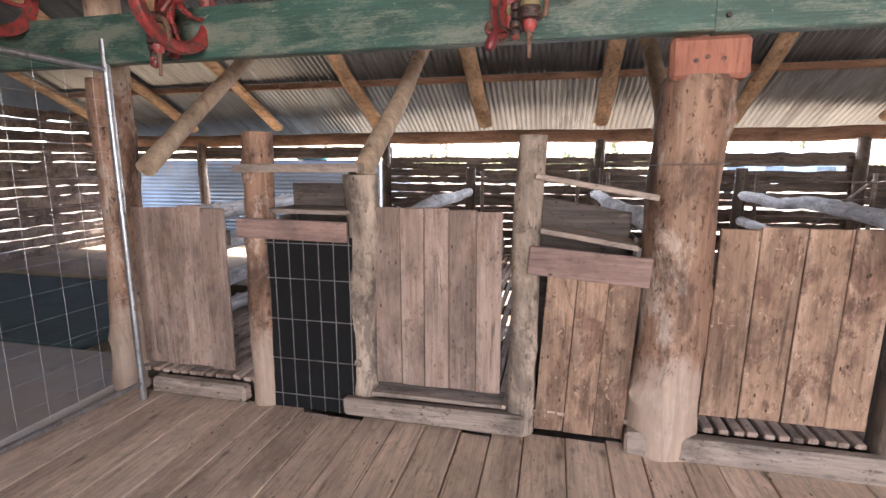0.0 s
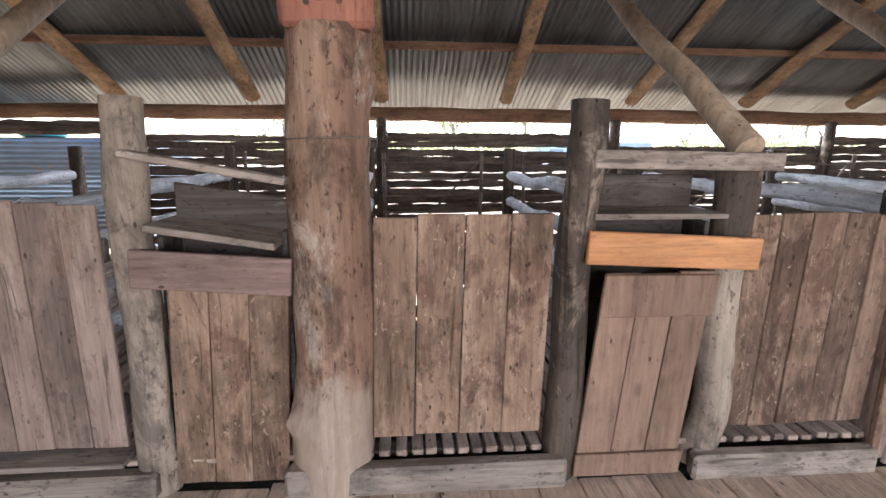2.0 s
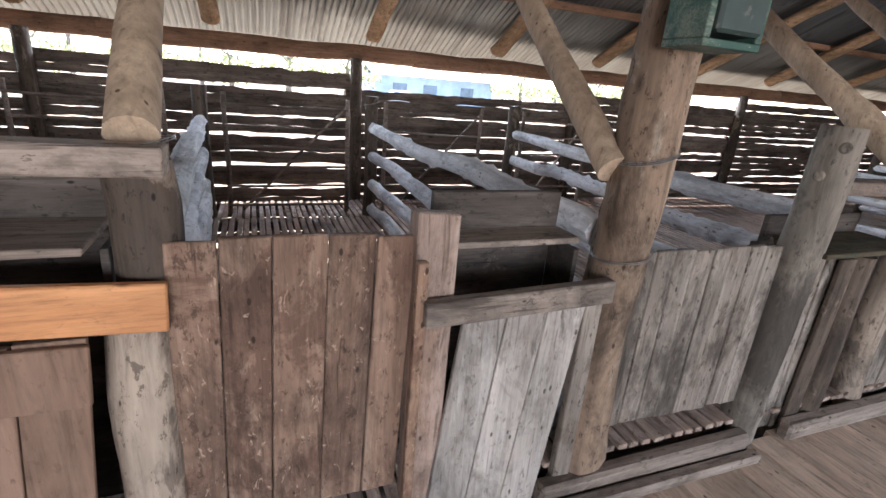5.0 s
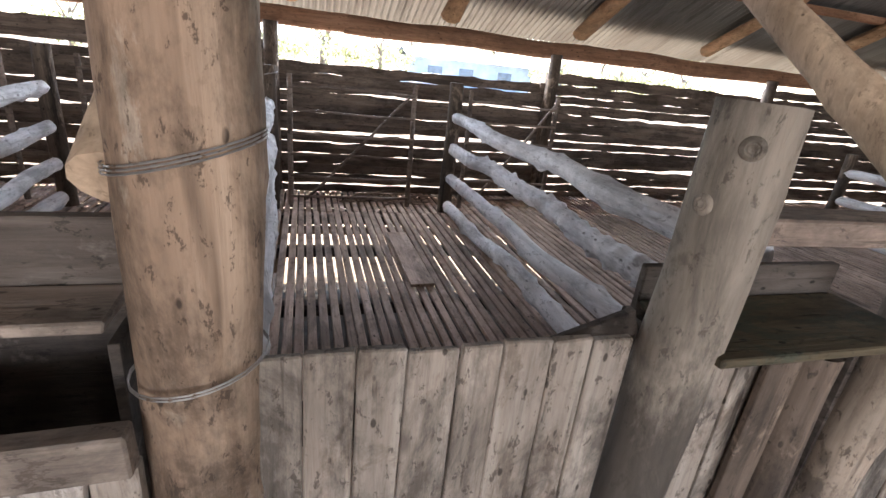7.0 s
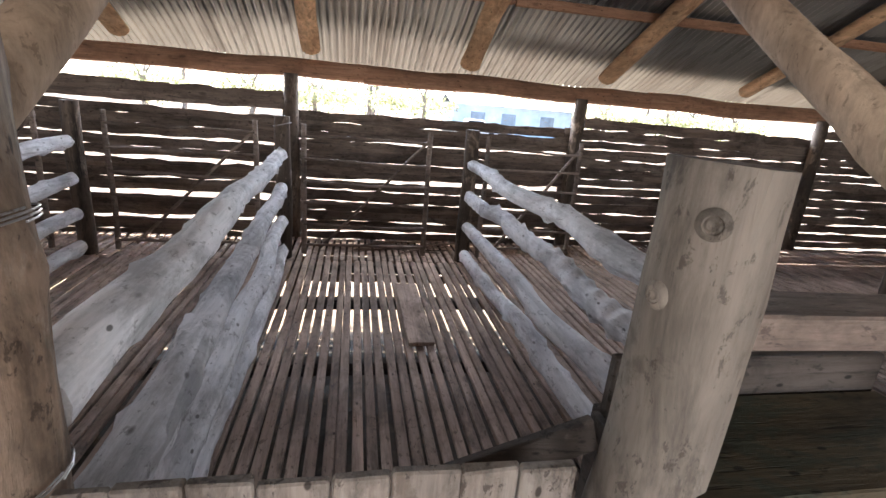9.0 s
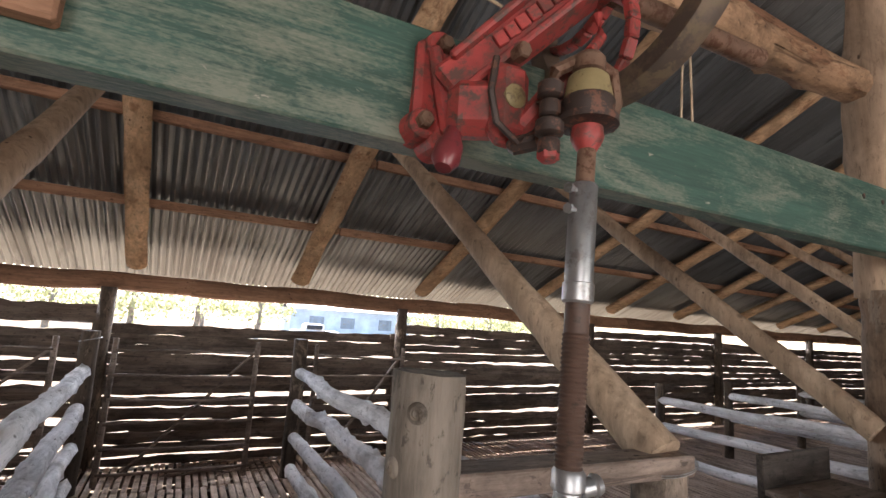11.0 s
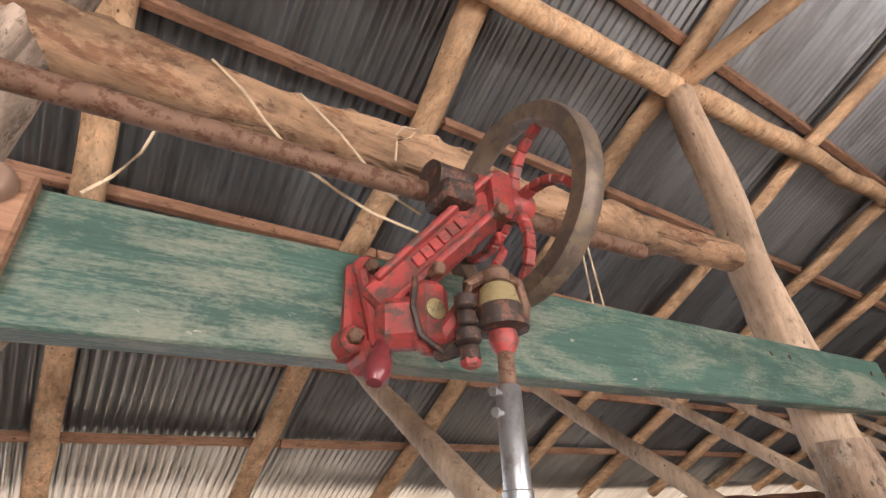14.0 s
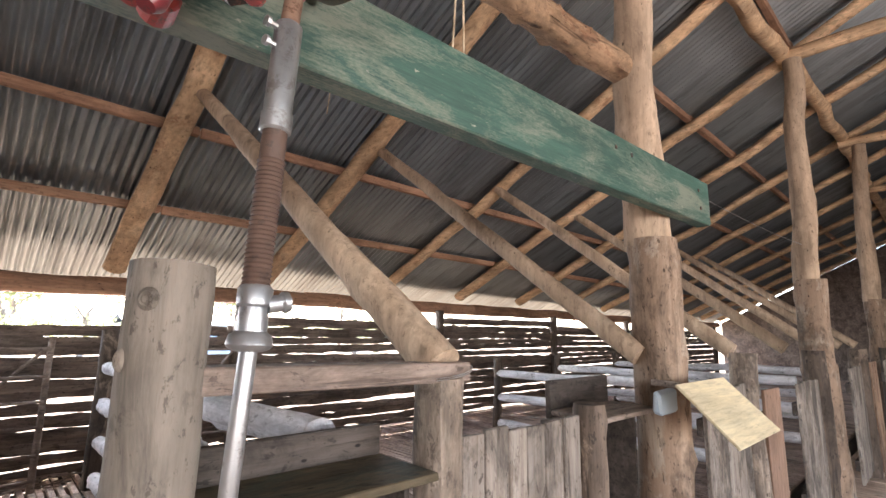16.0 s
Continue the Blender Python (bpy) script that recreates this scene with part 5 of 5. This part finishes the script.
# tilted cream board fixed beyond the third tall post
bm = fresh()
beam_between(bm, (7.525, 2.34, 1.292), (7.525, 2.095, 1.05), 0.65, 0.014, 0.003)
single("sign_board", bm, PLY, (7.525, 2.22, 1.17), "blank cream board tilted against the pens", "board")
bm = fresh()
beam_between(bm, (7.55, 2.6, 1.265), (7.55, 2.32, 1.255), 0.03, 0.03, 0.003)
single("board_cleat", bm, PLANK_X, (7.55, 2.46, 1.2), "small cleat that holds the cream board", "cleat")

bm = fresh()
box(bm, 7.32, 7.5, 2.46, 2.5, 1.13, 1.24, 0.012, 0.012)
single("blue_rag", bm, BLUE, (7.41, 2.48, 1.13), "folded blue rag behind the cream board", "rag")

# a corrugated iron tank wall just outside the open end bay, with a teal tub on it
bm = fresh()
n = 200
rows = [(8.5 + 0.01 * math.cos(2 * math.pi * z / 0.076), z) for z in np.linspace(-0.94, 1.62, n)]
g = [[bm.verts.new((x, y, z)) for y, z in rows] for x in (-9.5, -6.3, -3.16)]
for i in range(2):
    for j in range(n - 1):
        bm.faces.new((g[i][j], g[i + 1][j], g[i + 1][j + 1], g[i][j + 1]))
ret = [(-3.16, 8.5, -0.94), (-3.16, 8.5, 1.62), (-3.16, 10.5, 1.62), (-3.16, 10.5, -0.94), (-9.5, 10.5, 1.62), (-9.5, 8.5, 1.62)]
w = [bm.verts.new(p) for p in ret]
bm.faces.new((w[0], w[1], w[2], w[3]))
bm.faces.new((w[1], w[5], w[4], w[2]))
single("iron_tank", bm, SHEET, (-6.3, 8.5, -0.94), "pale blue-grey corrugated iron tank outside the end bay", "tank", smooth=True)
bm = fresh()
lathe(bm, (-4.7, 8.85, 1.625), (0, 0, 1), [(0, 0.26), (0.02, 0.3), (0.13, 0.31), (0.145, 0.325), (0.17, 0.325), (0.175, 0.3)], 28)
single("plastic_tub", bm, TEAL, (-4.7, 8.85, 1.625), "teal plastic tub upside down on the tank", "tub", smooth=True)

# slab wall closing the end pen
end_wall = thing("wall_end_pen", (-8.0, 5.0, 0), "dark slab wall of the end pen with daylight between slabs", "wall", kind="structure")
z, k = 0.1, 0
while z < 2.3:
    hh = rnd(0.1, 0.16)
    bm = fresh()
    slab(bm, 2.75, 7.6, 0.0, z + hh / 2, hh, 700 + k)
    bmesh.ops.transform(bm, matrix=Matrix.Translation((-8.0 + 0.02 * (k % 2), 0, 0)) @ Matrix.Rotation(radians(90), 4, "Z"), verts=bm.verts)
    part("slab", bm, SLAB, end_wall)
    z += hh + rnd(-0.01, 0.028)
    k += 1

# ---- outside: far trees, a blue shed and a white car ----
def tree(x, y, h, seed):
    th = thing("tree", (x, y, -0.95), "dusty grey-green gum tree beyond the shed" if h > 6 else "low pale green scrub tree beyond the shed", "tree", "far trees")
    bm = fresh()
    log(bm, (x, y, -0.95), (x + 0.2, y, h * 0.6), 0.28, 0.12, 8, 8, 0.1, 0.08, seed)
    for k in range(4):
        a = k * 1.7 + seed
        log(bm, (x + 0.1, y, h * (0.35 + 0.06 * k)), (x + math.cos(a) * h * 0.28, y + math.sin(a) * h * 0.28, h * (0.65 + 0.07 * k)), 0.1, 0.04, 5, 6, 0.06, 0.1, seed + k)
    part("trunk", bm, BARK, th, smooth=True)
    bm = fresh()
    r = random.Random(seed)
    low = h < 6
    for k in range(650 if low else 420):
        a, b = r.uniform(0, 6.28), r.gauss(0, 1)
        rr = h * (0.75 if low else 0.34) * math.sqrt(r.random())
        c = Vector((x + math.cos(a) * rr, y + math.sin(a) * rr, h * (0.36 if low else 0.72) + h * (0.24 if low else 0.16) * b * (1 - rr / (h * (1.0 if low else 0.5)))))
        q = Euler((r.uniform(0, 6), r.uniform(0, 6), r.uniform(0, 6))).to_matrix()
        s = 0.16 if low else h * 0.035
        vs = [bm.verts.new(c + q @ Vector(v) * s) for v in ((-1, -0.5, 0), (0.2, -0.8, 0.2), (1, 0.1, 0), (0.1, 0.8, -0.2))]
        bm.faces.new(vs)
    part("crown", bm, LEAF, th)


for i, (x, y, h) in enumerate(((-14, 62, 8), (-3, 70, 9), (7, 66, 7), (29, 68, 8), (41, 60, 9), (20, 80, 10), (60, 70, 9), (-30, 60, 9), (-12, 46, 4.4), (-5, 52, 4.8), (1, 48, 4.2), (6, 54, 5.0), (11, 50, 4.6), (31, 52, 4.6), (35, 47, 4.3), (40, 50, 4.9), (47, 52, 4.6), (18, 66, 5.2), (26, 66, 5.2))):
    tree(x, y, h, i + 1)
th = thing("blue_shed", (22, 58, -0.95), "pale blue clad shed far outside", "shed")
bm = fresh()
box(bm, 15, 29, 55, 61, -0.95, 2.1, 0.02)
part("wall", bm, BLUE, th)
bm = fresh()
for a, b in ((54.6, 58), (61.4, 58)):
    vs = [bm.verts.new(v) for v in ((14.6, a, 2.05), (29.4, a, 2.05), (29.4, b, 3.0), (14.6, b, 3.0))]
    bm.faces.new(vs)
part("roof", bm, SHEET, th)
for a in (17, 20.5, 25):
    bm = fresh()
    box(bm, a, a + 1.6, 54.96, 54.99, 0.1, 1.3, 0)
    part("window", bm, SHEET, th)
th = thing("car", (15.5, 46, -0.95), "white utility car parked outside", "car")
bm = fresh()
box(bm, 13.4, 17.6, 45.2, 46.9, -0.55, 0.1, 0.12)
box(bm, 14.4, 16.2, 45.3, 46.8, 0.1, 0.7, 0.18)
part("body", bm, WHITE, th)
bm = fresh()
box(bm, 14.6, 16.0, 45.28, 45.31, 0.2, 0.58, 0)
part("window", bm, GLASS, th)
for a in (14.2, 16.8):
    bm = fresh()
    lathe(bm, (a, 45.15, -0.62), (0, 1, 0), [(0, 0.2), (0.02, 0.33), (0.2, 0.33)], 18)
    part("wheel", bm, RUBBER, th, smooth=True)
